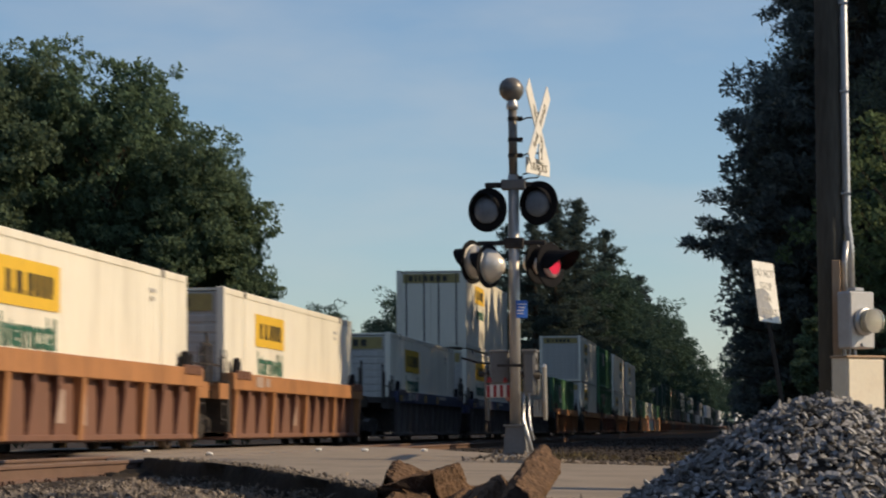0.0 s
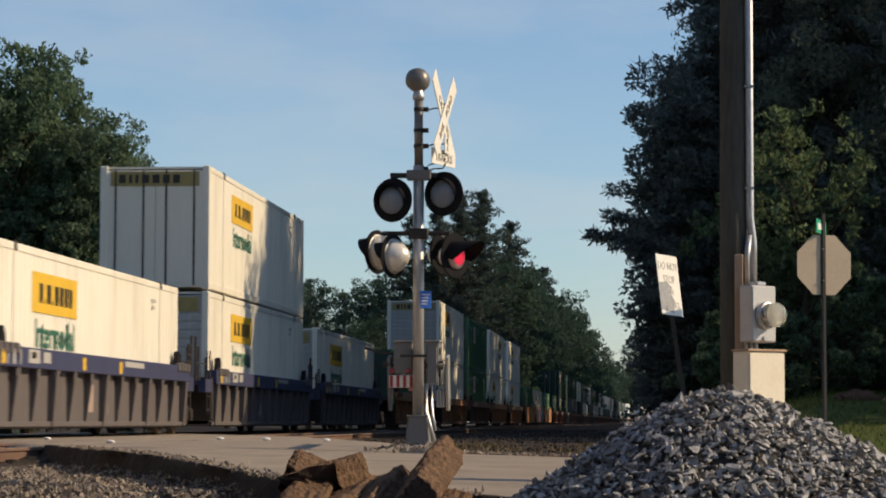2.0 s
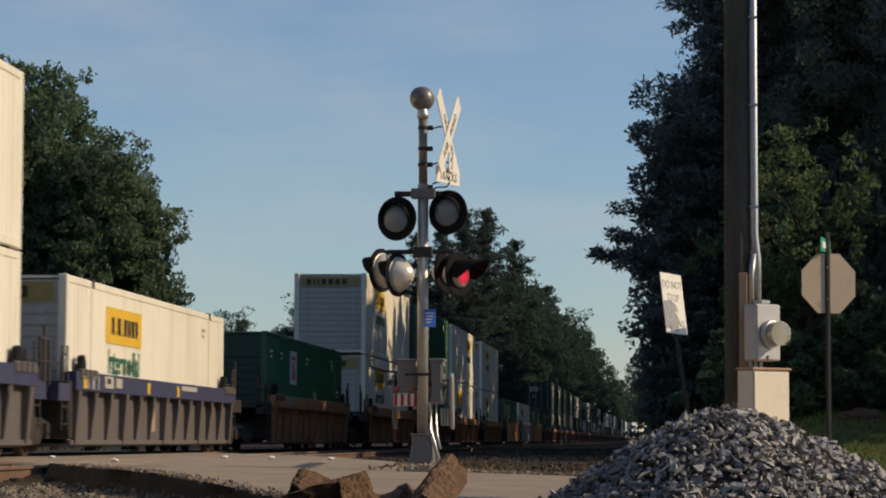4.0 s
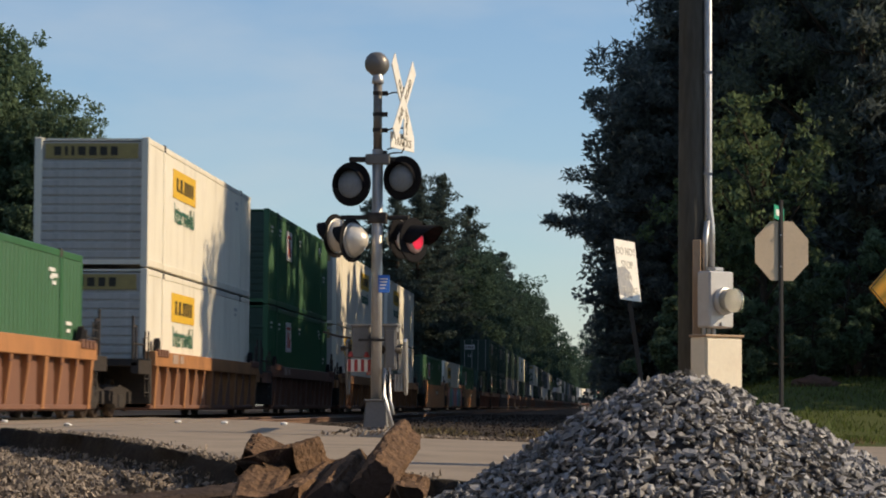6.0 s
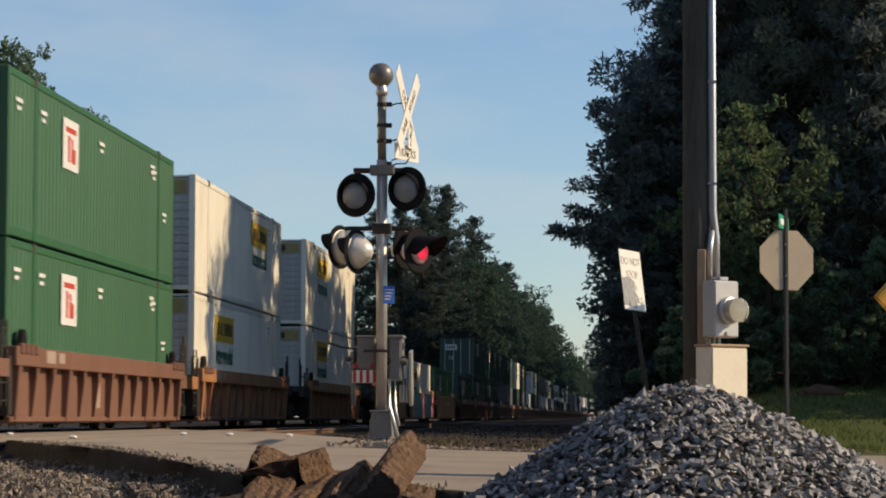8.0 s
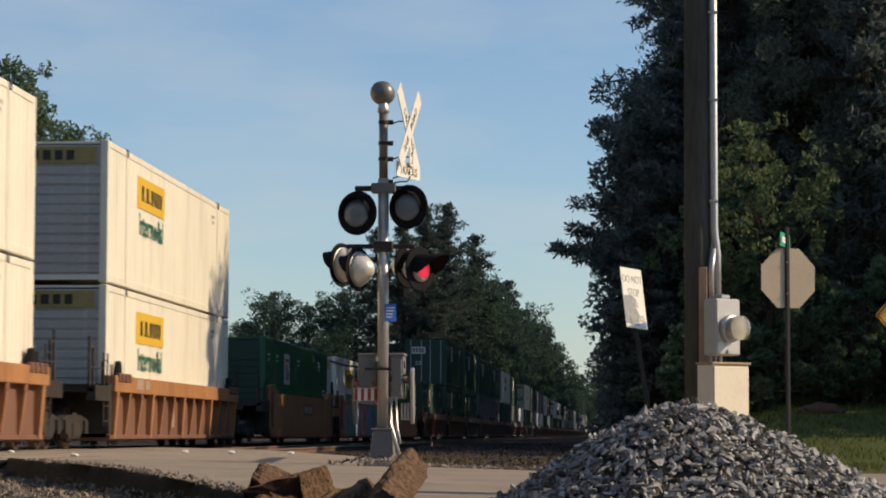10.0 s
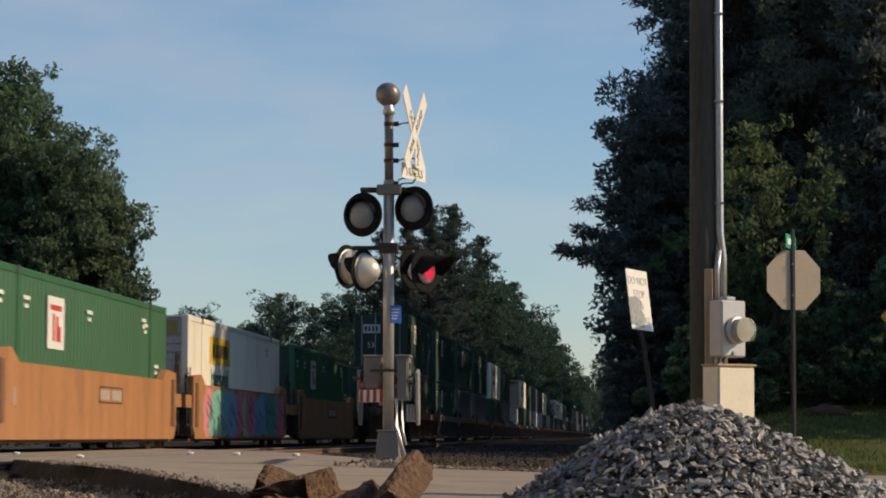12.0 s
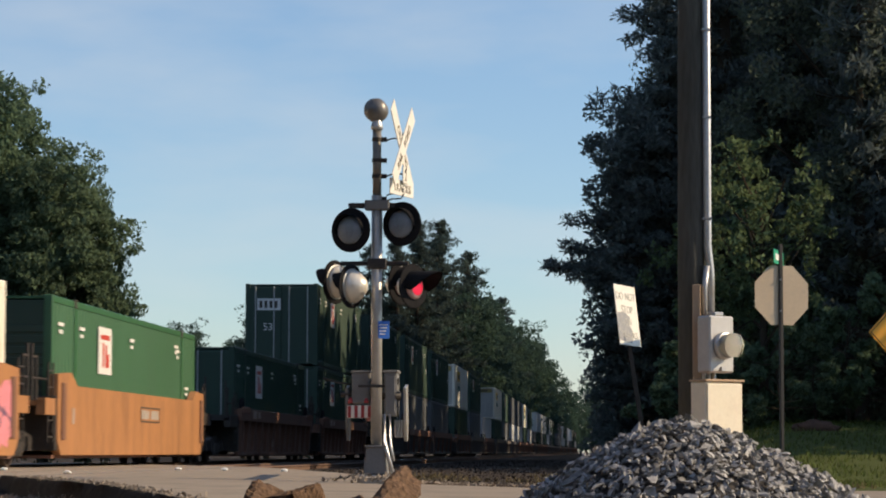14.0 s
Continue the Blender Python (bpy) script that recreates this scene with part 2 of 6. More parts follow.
def part(name, bm, material, parent=None, label="", smooth=False):
    me = bm if isinstance(bm, bpy.types.Mesh) else mesh_of(bm, name)
    if not me.materials:
        me.materials.append(material)
    if smooth:
        me.polygons.foreach_set("use_smooth", [True] * len(me.polygons))
    ob = new(name, me)
    if parent:
        ob.parent = parent
    if label:
        ob["label"] = label
    return ob


def thing(name, m, label, category, group="", kind=""):
    ob = new(name)
    ob.matrix_basis = m
    return tagged(ob, label, category, group, kind)


def box(bm, x0, x1, y0, y1, z0, z1, m=None):
    v = [bm.verts.new((x, y, z)) for z in (z0, z1) for x, y in ((x0, y0), (x1, y0), (x1, y1), (x0, y1))]
    if m is not None:
        for q in v:
            q.co = m @ q.co
    for f in ((3, 2, 1, 0), (4, 5, 6, 7), (0, 1, 5, 4), (1, 2, 6, 5), (2, 3, 7, 6), (3, 0, 4, 7)):
        bm.faces.new([v[i] for i in f])
    return v


def boxes(*rows):
    bm = bmesh.new()
    for r in rows:
        box(bm, *r)
    return bm


def bevelled(bm, w=0.01, seg=1):
    bmesh.ops.bevel(bm, geom=bm.edges[:], offset=w, segments=seg, affect="EDGES", profile=0.6)
    return bm


def tube(bm, pts, radii, n=8, cap=True):
    """A tapered tube through points."""
    rings = []
    pts = [Vector(p) for p in pts]
    for i, p in enumerate(pts):
        d = (pts[min(i + 1, len(pts) - 1)] - pts[max(i - 1, 0)]).normalized()
        a = d.orthogonal().normalized() if abs(d.z) < 0.99 else Vector((1, 0, 0))
        if abs(d.z) < 0.99:
            a = d.cross(Vector((0, 0, 1))).normalized()
        b = d.cross(a)
        r = radii[i] if isinstance(radii, (list, tuple)) else radii
        rings.append([bm.verts.new(p + r * (math.cos(2 * math.pi * k / n) * a + math.sin(2 * math.pi * k / n) * b)) for k in range(n)])
    for r0, r1 in zip(rings, rings[1:]):
        for k in range(n):
            bm.faces.new((r0[k], r0[(k + 1) % n], r1[(k + 1) % n], r1[k]))
    if cap:
        bm.faces.new(rings[0][::-1])
        bm.faces.new(rings[-1])
    return bm


def lathe(bm, profile, m=None, n=24):
    """profile: (radius, height) turned round z."""
    rings = []
    for r, z in profile:
        ring = [bm.verts.new(((r * math.cos(2 * math.pi * k / n)), (r * math.sin(2 * math.pi * k / n)), z)) for k in range(n)]
        rings.append(ring)
    for r0, r1 in zip(rings, rings[1:]):
        for k in range(n):
            bm.faces.new((r0[k], r0[(k + 1) % n], r1[(k + 1) % n], r1[k]))
    bm.faces.new(rings[0][::-1])
    bm.faces.new(rings[-1])
    if m is not None:
        bmesh.ops.transform(bm, matrix=m, verts=bm.verts)
    return bm


def words(name, text, size, m, material, parent, label="", bold=0.0):
    cu = bpy.data.curves.new(name, "FONT")
    cu.body, cu.size, cu.extrude, cu.align_x, cu.align_y = text, size, 0.002, "CENTER", "CENTER"
    cu.offset = bold
    cu.materials.append(material)
    ob = new(name, cu)
    ob.parent = parent
    ob.matrix_basis = m
    if label:
        ob["label"] = label
    return ob


def smooth01(x, a, b):
    t = min(1.0, max(0.0, (x - a) / (b - a)))
    return t * t * (3 - 2 * t)


def ground_z(x, y):
    """The lie of the land: tracks at 0, a hollow before them, a lawn that rises on the right."""
    z = -1.05 + 0.62 * smooth01(y, 8.5, 13.5) + 0.26 * smooth01(y, 12.5, 19)
    z = z + (-0.19 - z) * smooth01(-x, 3.6, 6.6)
    z += 0.06 * smooth01(y, 20, 30)
    z -= 0.15 * smooth01(x, 1, 5) * smooth01(y, 30, 40)
    z += 1.3 * smooth01(x, 0.5, 4.5) * smooth01(y, 38, 63)
    z -= 0.35 * smooth01(-x, 14.2, 18)
    a = at_edge(NEAR_EDGE, x)
    if a and x > -6.5:
        z -= 0.10 * smooth01(a - y, 0.05, 0.7) * (1 - smooth01(a - y, 1.6, 3.2))
    if y > 3:
        z += 0.035 * noise.noise((x * 0.7, y * 0.7, 0)) + 0.02 * noise.noise((x * 2.3, y * 2.3, 4))
    return z


RX = -11.45                      # middle of the train's track
RX2 = -7.65                      # middle of the near track
NEAR_EDGE = [(-14.0, 47.0), (-9.5, 35.5), (-4.6, 22.5), (-2.5, 16.9), (0.5, 13.6), (6.0, 13.2)]
FAR_EDGE = [(-14.0, 66.0), (-7.0, 50.0), (-3.4, 36.0), (-2.7, 29.6), (-0.9, 27.9), (6.0, 26.6)]


def centre_line():
    """The line's course: straight past the crossing, bearing right far off. Rows of x shift, y, heading by length."""
    rows, x, y, turn = [], 0.0, -360.0, 0.0
    for k in range(400):
        rows.append((x, y, turn))
        s = -360 + 5 * k
        turn += 5 * (1 / 52000 if 320 < s <= 800 else 1 / 420 if 800 < s < 1100 else 0.0)
        x += 5 * math.sin(turn)
        y += 5 * math.cos(turn)
    return rows


LINE = centre_line()


def line_at(s):
    k = (s + 360) / 5
    i = int(k)
    f = k - i
    a, b = LINE[i], LINE[i + 1]
    return [a[j] + (b[j] - a[j]) * f for j in range(3)]


def road_z(x, y):
    return -0.003 - 0.10 * smooth01(x, -5.5, 0.5) - 0.10 * smooth01(-y, -22, -12)


def at_edge(edge, x):
    for (x0, y0), (x1, y1) in zip(edge, edge[1:]):
        if x0 <= x <= x1:
            return y0 + (y1 - y0) * (x - x0) / (x1 - x0)
    return None


# ---------- ground, road, tracks ----------
def ground_mat():
    """Stony brown soil by the tracks, grass on the right and far off."""
    m = mat("soil_and_gravel", (0.052, 0.042, 0.034), 0.95, 0, 0.45, 0.8, 30, 0.8, (0.03, 0.026, 0.022), 0.6)
    n, l = m.node_tree.nodes, m.node_tree.links
    b = n["Principled BSDF"]
    soil = b.inputs["Base Color"].links[0].from_socket
    tc = n.new("ShaderNodeTexCoord")
    sep = n.new("ShaderNodeSeparateXYZ")
    l.new(tc.outputs["Object"], sep.inputs["Vector"])
    nz = n.new("ShaderNodeTexNoise")
    nz.inputs["Scale"].default_value, nz.inputs["Detail"].default_value = 0.5, 6
    l.new(tc.outputs["Object"], nz.inputs["Vector"])
    wob = n.new("ShaderNodeMath")
    wob.operation = "MULTIPLY_ADD"
    wob.inputs[1].default_value = 5.0
    l.new(nz.outputs["Fac"], wob.inputs[0])
    l.new(sep.outputs["X"], wob.inputs[2])
    mr = n.new("ShaderNodeMapRange")
    mr.inputs["From Min"].default_value, mr.inputs["From Max"].default_value = 2.8, 4.6
    l.new(wob.outputs[0], mr.inputs["Value"])
    gr = n.new("ShaderNodeTexNoise")
    gr.inputs["Scale"].default_value, gr.inputs["Detail"].default_value = 9, 6
    l.new(tc.outputs["Object"], gr.inputs["Vector"])
    gm = n.new("ShaderNodeMix")
    gm.data_type = "RGBA"
    gm.inputs["A"].default_value, gm.inputs["B"].default_value = (0.04, 0.062, 0.018, 1), (0.10, 0.11, 0.038, 1)
    l.new(gr.outputs["Fac"], gm.inputs["Factor"])
    mx = n.new("ShaderNodeMix")
    mx.data_type = "RGBA"
    l.new(mr.outputs["Result"], mx.inputs["Factor"])
    l.new(soil, mx.inputs["A"])
    l.new(gm.outputs["Result"], mx.inputs["B"])
    l.new(mx.outputs["Result"], b.inputs["Base Color"])
    return m


def build_ground():
    xs = [-1500, -700, -350, -180, -100, -60, -40, -30] + [-24 + 0.5 * i for i in range(30)] + [-9 + 0.25 * i for i in range(44)] + [2 + 0.5 * i for i in range(17)] + [11, 12.5, 15, 19, 25, 35, 60, 110, 200, 400, 800, 1500]
    ys = [-300, -120, -50, -20, -8, 0, 4] + [6 + 0.5 * i for i in range(8)] + [10 + 0.25 * i for i in range(92)] + [33 + 0.5 * i for i in range(56)] + [62, 64, 67, 70, 75, 80, 90, 105, 130, 170, 230, 330, 500, 800, 1300, 2200, 3500]
    bm = bmesh.new()
    grid = []
    for y in ys:
        row = []
        for x in xs:
            z = ground_z(x, y)
            a, b = at_edge(NEAR_EDGE, x), at_edge(FAR_EDGE, x)
            if a and a + 0.1 < y < b - 0.1:
                z = min(z, road_z(x, y) - 0.07)
            elif a and a - 0.6 < y < b + 0.6:
                z = min(z, road_z(x, y) - 0.03)
            row.append(bm.verts.new((x, y, z)))
        grid.append(row)
    for r0, r1 in zip(grid, grid[1:]):
        for k in range(len(xs) - 1):
            bm.faces.new((r0[k], r0[k + 1], r1[k + 1], r1[k]))
    g = part("ground", bm, ground_mat(), smooth=True)
    tagged(g, "brown stony ground with grass on the rising side", "ground", kind="structure")


def build_road():
    bm = bmesh.new()
    xs = [-14 + 0.4 * i for i in range(51)]
    top, low = [], []
    for i, x in enumerate(xs):
        a, b = at_edge(NEAR_EDGE, x), at_edge(FAR_EDGE, x)
        a += 0.18 * noise.noise((x * 1.7, 3, 0)) + 0.07 * noise.noise((x * 6, 3, 0))
        b += 0.15 * noise.noise((x * 2, 9, 0))
        col, c2 = [], []
        for k in range(25):
            y = a + (b - a) * k / 24
            z = road_z(x, y) + 0.012 * smooth01(x, -6.5, -5) * noise.noise((x * 0.6, y * 0.4, 7))
            if k in (0, 24):
                z -= 0.025
            col.append(bm.verts.new((x, y, z)))
        c2 = [bm.verts.new((x, a - 0.15, road_z(x, a) - 0.09)), bm.verts.new((x, b + 0.03, road_z(x, b) - 0.14))]
        top.append(col)
        low.append(c2)
    for i in range(len(xs) - 1):
        for k in range(24):
            bm.faces.new((top[i][k], top[i + 1][k], top[i + 1][k + 1], top[i][k + 1]))
        bm.faces.new((low[i][0], low[i + 1][0], top[i + 1][0], top[i][0]))
        bm.faces.new((top[i][24], top[i + 1][24], low[i + 1][1], low[i][1]))
    r = part("road", bm, M["asphalt"], smooth=True)
    tagged(r, "worn pale asphalt road over the level crossing", "road", kind="structure")


def rail_mesh(side, name):
    """A rail with foot, web and head, along the line, so far to the side of its middle."""
    prof = [(-0.075, -0.18), (0.075, -0.18), (0.075, -0.165), (0.012, -0.145), (0.012, -0.045), (0.036, -0.035), (0.036, -0.008), (0.028, 0.0),
            (-0.028, 0.0), (-0.036, -0.008), (-0.036, -0.035), (-0.012, -0.045), (-0.012, -0.145), (-0.075, -0.165)]
    bm = bmesh.new()
    rings = []
    for s in [-40, 100, 220, 320, 400, 500, 600, 700, 800] + [820 + 20 * k for k in range(20)]:
        cx, cy, turn = line_at(s)
        rings.append([bm.verts.new((cx + (x + side) * math.cos(turn), cy + 40 - (x + side) * math.sin(turn), z)) for x, z in prof])
    n = len(prof)
    for a, b in zip(rings, rings[1:]):
        for k in range(n):
            f = bm.faces.new((a[k], a[(k + 1) % n], b[(k + 1) % n], b[k]))
            f.material_index = 1 if k == 7 else 0
    bm.faces.new(rings[0][::-1])
    bm.faces.new(rings[-1])
    me = mesh_of(bm, name)
    me.materials.append(M["rail"])
    me.materials.append(M["rail_top"])
    return me


def build_tracks():
    sides = [rail_mesh(s, "rail") for s in (-0.755, 0.755)]
    tie = mesh_of(bevelled(boxes((-1.3, 1.3, -0.115, 0.115, -0.36, -0.185)), 0.012), "tie")
    tie.materials.append(M["tie_dark"])
    plate = mesh_of(boxes((-0.18, 0.18, -0.1, 0.1, -0.186, -0.172), (-0.125, -0.095, -0.07, -0.04, -0.172, -0.135), (0.095, 0.125, -0.07, -0.04, -0.172, -0.135),
                          (-0.125, -0.095, 0.04, 0.07, -0.172, -0.135), (0.095, 0.125, 0.04, 0.07, -0.172, -0.135)), "tie_plate")
    plate.materials.append(M["rail"])
    for cx, label in ((RX, "railway track under the passing train"), (RX2, "rusty near railway track on old ties")):
        t = thing("railway_track", pose(cx, -40, 0), label, "railway track", "parallel tracks", "structure")
        for me in sides:
            part("rail", me, None, t)
        count = 0
        y = 48.0 if cx == RX else 47.0
        while count < 90:
            q = part("tie", tie, None, t)
            q.location = (random.uniform(-0.04, 0.04), y + random.uniform(-0.03, 0.03), random.uniform(-0.012, 0.0))
            q.rotation_euler = (0, 0, random.uniform(-0.015, 0.015))
            for s in (-0.755, 0.755):
                if cx == RX2 and count < 60:
                    p = part("tie_plate", plate, None, q)
                    p.location = (s, 0, 0)
            y += 0.53
            count += 1


build_ground()
build_road()
build_tracks()


# ---------- the train ----------
CL, CW, CH = 16.15, 2.59, 2.90     # a 53-foot box


def corrugated(length, z0, z1, pitch, depth):
    """A wall along y at x = 0, its ribs standing out towards +x."""
    bm = bmesh.new()
    pts = []
    n = int(length / pitch)
    for i in range(n):
        y = i * length / n
        w = length / n
        pts += [(0, y), (0, y + w * 0.5), (depth, y + w * 0.62), (depth, y + w * 0.88)]
    pts.append((0, length))
    low = [bm.verts.new((x, y, z0)) for x, y in pts]
    top = [bm.verts.new((x, y, z1)) for x, y in pts]
    for k in range(len(pts) - 1):
        bm.faces.new((low[k], low[k + 1], top[k + 1], top[k]))
    return bm


def container_parts():
    h = CW / 2
    d = {}
    d["side"] = mesh_of(corrugated(CL - 0.3, 0.17, CH - 0.13, 0.30, 0.03), "side_wall")
    bm = boxes((-h + 0.03, h - 0.03, 0.02, CL - 0.02, 0.06, 0.16))
    d["floor"] = mesh_of(bm, "floor_frame")
    d["roof"] = mesh_of(boxes((-h + 0.06, h - 0.06, 0.08, CL - 0.08, CH - 0.07, CH - 0.02)), "roof")
    d["rail_top"] = mesh_of(bevelled(boxes((-0.05, 0.05, 0.16, CL - 0.16, CH - 0.14, CH - 0.01)), 0.012), "top_rail")
    d["rail_low"] = mesh_of(bevelled(boxes((-0.05, 0.05, 0.16, CL - 0.16, 0.02, 0.18)), 0.012), "bottom_rail")
    d["post"] = mesh_of(bevelled(boxes((-0.085, 0.085, -0.085, 0.085, 0.0, CH)), 0.015), "corner_post")
    d["lift"] = mesh_of(boxes((-0.03, 0.012, -0.10, 0.10, 0.03, CH - 0.02)), "lift_post")
    d["casting"] = mesh_of(bevelled(boxes((-0.06, 0.022, -0.09, 0.09, CH - 0.15, CH + 0.012)), 0.008), "lift_casting")
    bm = boxes((-h + 0.08, h - 0.08, 0.03, 0.06, 0.12, CH - 0.1))
    d["slat"] = mesh_of(bevelled(boxes((-h + 0.16, h - 0.16, 0.004, 0.031, 0, 0.14)), 0.008), "slat")
    d["end"] = mesh_of(bm, "end_wall")
    d["doors"] = mesh_of(boxes((-h + 0.08, h - 0.08, 0.045, 0.06, 0.12, CH - 0.1)), "door_frame")
    d["leaf"] = mesh_of(bevelled(boxes((-0.58, 0.58, 0.012, 0.046, 0.16, CH - 0.14)), 0.01), "door_leaf")
    d["hinge"] = mesh_of(boxes((-0.05, 0.05, 0.0, 0.014, 0, 0.07)), "hinge")
    bm = bmesh.new()
    tube(bm, [(0, 0, 0.1), (0, 0, CH - 0.1)], 0.022, 6)
    d["rod"] = mesh_of(bm, "lock_rod")
    # plain shapes in place of the maker's marks
    d["panel"] = mesh_of(boxes((0.0, 0.006, 0, 3.3, 0, 0.68)), "decal_panel")
    rnd = random.Random(4)
    bm = bmesh.new()
    y = 0.5
    for w in (0.2, 0.07, 0.24, 0.07, 0.24, 0.22, 0.22, 0.2):
        box(bm, 0.006, 0.010, y, y + w, 0.17, 0.5 if w > 0.1 else 0.24)
        if w > 0.1:
            box(bm, 0.0062, 0.0102, y + w - 0.06, y + w + 0.05, 0.17 + rnd.uniform(0, 0.2), 0.5)
        y += w + 0.13
    d["panel_bars"] = mesh_of(bm, "decal_bars")
    bm = bmesh.new()
    y = 0.1
    for k, (w, top) in enumerate(((0.09, 0.5), (0.2, 0.34), (0.16, 0.46), (0.2, 0.34), (0.14, 0.34), (0.36, 0.34), (0.24, 0.34), (0.22, 0.5), (0.22, 0.34), (0.08, 0.5))):
        box(bm, 0.004, 0.009, y, y + w * 0.38, 0.0, top)
        box(bm, 0.004, 0.009, y + w * 0.62, y + w, 0.0, 0.34)
        if k % 2:
            box(bm, 0.0042, 0.0092, y, y + w, 0.28, 0.34)
        y += w + 0.12
    d["bars"] = mesh_of(bm, "lettering_bars")
    d["card"] = mesh_of(boxes((0.0, 0.006, 0, 1.35, 0, 0.95)), "decal_card")
    d["card_mark"] = mesh_of(boxes((0.006, 0.010, 0.22, 1.13, 0.70, 0.80), (0.006, 0.010, 0.40, 0.58, 0.14, 0.64), (0.006, 0.010, 0.70, 0.86, 0.14, 0.60), (0.006, 0.010, 0.86, 1.08, 0.14, 0.42)), "decal_mark")
    d["plate"] = mesh_of(boxes((-0.42, 0.42, -0.006, 0.0, 0, 0.42)), "end_plate")
    d["plate_bars"] = mesh_of(boxes(*[(-0.34 + 0.18 * k, -0.24 + 0.18 * k, -0.010, -0.006, 0.08, 0.34) for k in range(4)]), "plate_bars")
    d["band"] = mesh_of(boxes((-1.05, 1.05, -0.004, 0.012, 0, 0.34)), "end_band")
    bm = bmesh.new()
    x = -0.85
    for k in range(7):
        w = rnd.choice((0.07, 0.16, 0.17))
        box(bm, x, x + w, -0.009, -0.004, 0.07, 0.27)
        x += w + 0.08
    d["band_bars"] = mesh_of(bm, "band_bars")
    d["small"] = mesh_of(boxes((0.0, 0.006, 0, 0.5, 0, 0.07), (0.0, 0.006, 0.08, 0.38, -0.14, -0.07)), "small_lettering_bars")
    return d


CP = container_parts()


def sub(name, key, parent, material, x=0, y=0, z=0, rz=0, label=""):
    me = CP[key]
    mk = key + "@" + material
    if mk not in CP:
        CP[mk] = me.copy()
        CP[mk].materials.clear()
        CP[mk].materials.append(M[material])
    ob = part(name, CP[mk], None, parent, label)
    ob.location = (x, y, z)
    ob.rotation_euler = (0, 0, rz)
    return ob


def container(style, end="slats", mark="panel", mark_y=3.0, far=False):
    """A 53-foot intermodal box; its near end at y = 0, its middle at x = 0, its foot at z = 0."""
    colour = {"white": "white", "grey": "pale grey", "green": "green", "dark_green": "dark green", "blue": "dull slate grey"}[style]
    note = {"panel": "with yellow panel and green lettering", "card": "with a white square decal", "none": "with plain ribbed walls"}[mark]
    p = style + "_box"
    c = thing("shipping_container", pose(0, 0, 0), colour + " steel shipping container " + note, "container", "containers on the train")
    h = CW / 2
    for s in (1, -1):
        sub("side_wall", "side", c, p, s * (h - 0.035), 0.15 if s > 0 else CL - 0.15, 0, 0 if s > 0 else math.pi)
        sub("top_rail", "rail_top", c, p, s * (h - 0.05))
        sub("bottom_rail", "rail_low", c, p, s * (h - 0.05))
        for y in (0.085, CL - 0.085):
            sub("corner_post", "post", c, p, s * (h - 0.085), y)
        for y in (1.98, CL - 1.98):
            sub("lift_post", "lift", c, p, s * h, y, 0, 0 if s > 0 else math.pi)
            if not far:
                sub("lift_casting", "casting", c, "seam", s * h, y, 0, 0 if s > 0 else math.pi)
    sub("floor_frame", "floor", c, p)
    sub("roof", "roof", c, p)
    if end == "slats":
        # the ends' shade is put into the paint, green and white alike
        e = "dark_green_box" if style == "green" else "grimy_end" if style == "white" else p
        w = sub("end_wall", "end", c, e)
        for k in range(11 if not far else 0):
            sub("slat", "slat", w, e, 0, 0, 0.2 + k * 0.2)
    else:
        sub("door_frame", "doors", c, p)
        for s in (-1, 1):
            e = sub("door_leaf", "leaf", c, p, s * 0.60)
            for k in range(4 if not far else 0):
                sub("hinge", "hinge", e, p, s * 0.53, 0, 0.4 + k * 0.65)
            for x in ((-0.33, 0.33) if not far else ()):
                sub("lock_rod", "rod", e, "seam" if style == "white" else "galv", x, 0.0)
    sub("door_frame", "doors", c, p, 0, CL, 0, math.pi)
    for s in (-1, 1):
        sub("door_leaf", "leaf", c, p, s * 0.60, CL, 0, math.pi)
    if mark == "panel":
        a = sub("decal_panel", "panel", c, "yellow", h - 0.004, mark_y, CH - 1.08, 0, "yellow printed panel")
        sub("lettering_bar", "panel_bars", a, "black_print")
        if far:
            sub("lettering_bar", "bars", c, "green_print", h - 0.004, mark_y + 0.1, CH - 1.72)
        else:
            words("lettering", "Intermodal", 0.66, pose(h - 0.002, mark_y + 1.68, CH - 1.45, 90, 0, 90), M["green_print"], c, "", 0.014)
        if style == "white":
            b = sub("end_band", "band", c, "dull_yellow", 0, -0.002, CH - 0.48)
            sub("lettering_bar", "band_bars", b, "black_print")
    elif mark == "card":
        a = sub("decal_card", "card", c, "white_print", h - 0.004, mark_y + 1.1, 1.57, 0, "white square decal with a red mark")
        sub("decal_mark", "card_mark", a, "red_print")
        for y in (0.5, 2.4, 7.6, 13.4, 14.7):
            sub("lettering_bar", "small", c, "white_print", h - 0.004, y, CH - (0.55 if y != 14.7 else 1.4))
        if not far:
            e = sub("end_plate", "plate", c, "white_print", -0.45, 0.0, CH - 0.95, 0, "white end plate with dark bars")
            sub("lettering_bar", "plate_bars", e, "black_print")
            words("lettering", "53'", 0.36, pose(-0.45, -0.004, CH - 1.55, 90, 0, 0), M["white_print"], c)
    if not far:
        sub("lettering_bar", "small", c, "grey_print" if style in ("white", "grey") else "white_print", h - 0.004, 13.2, CH - 0.45)
    return c


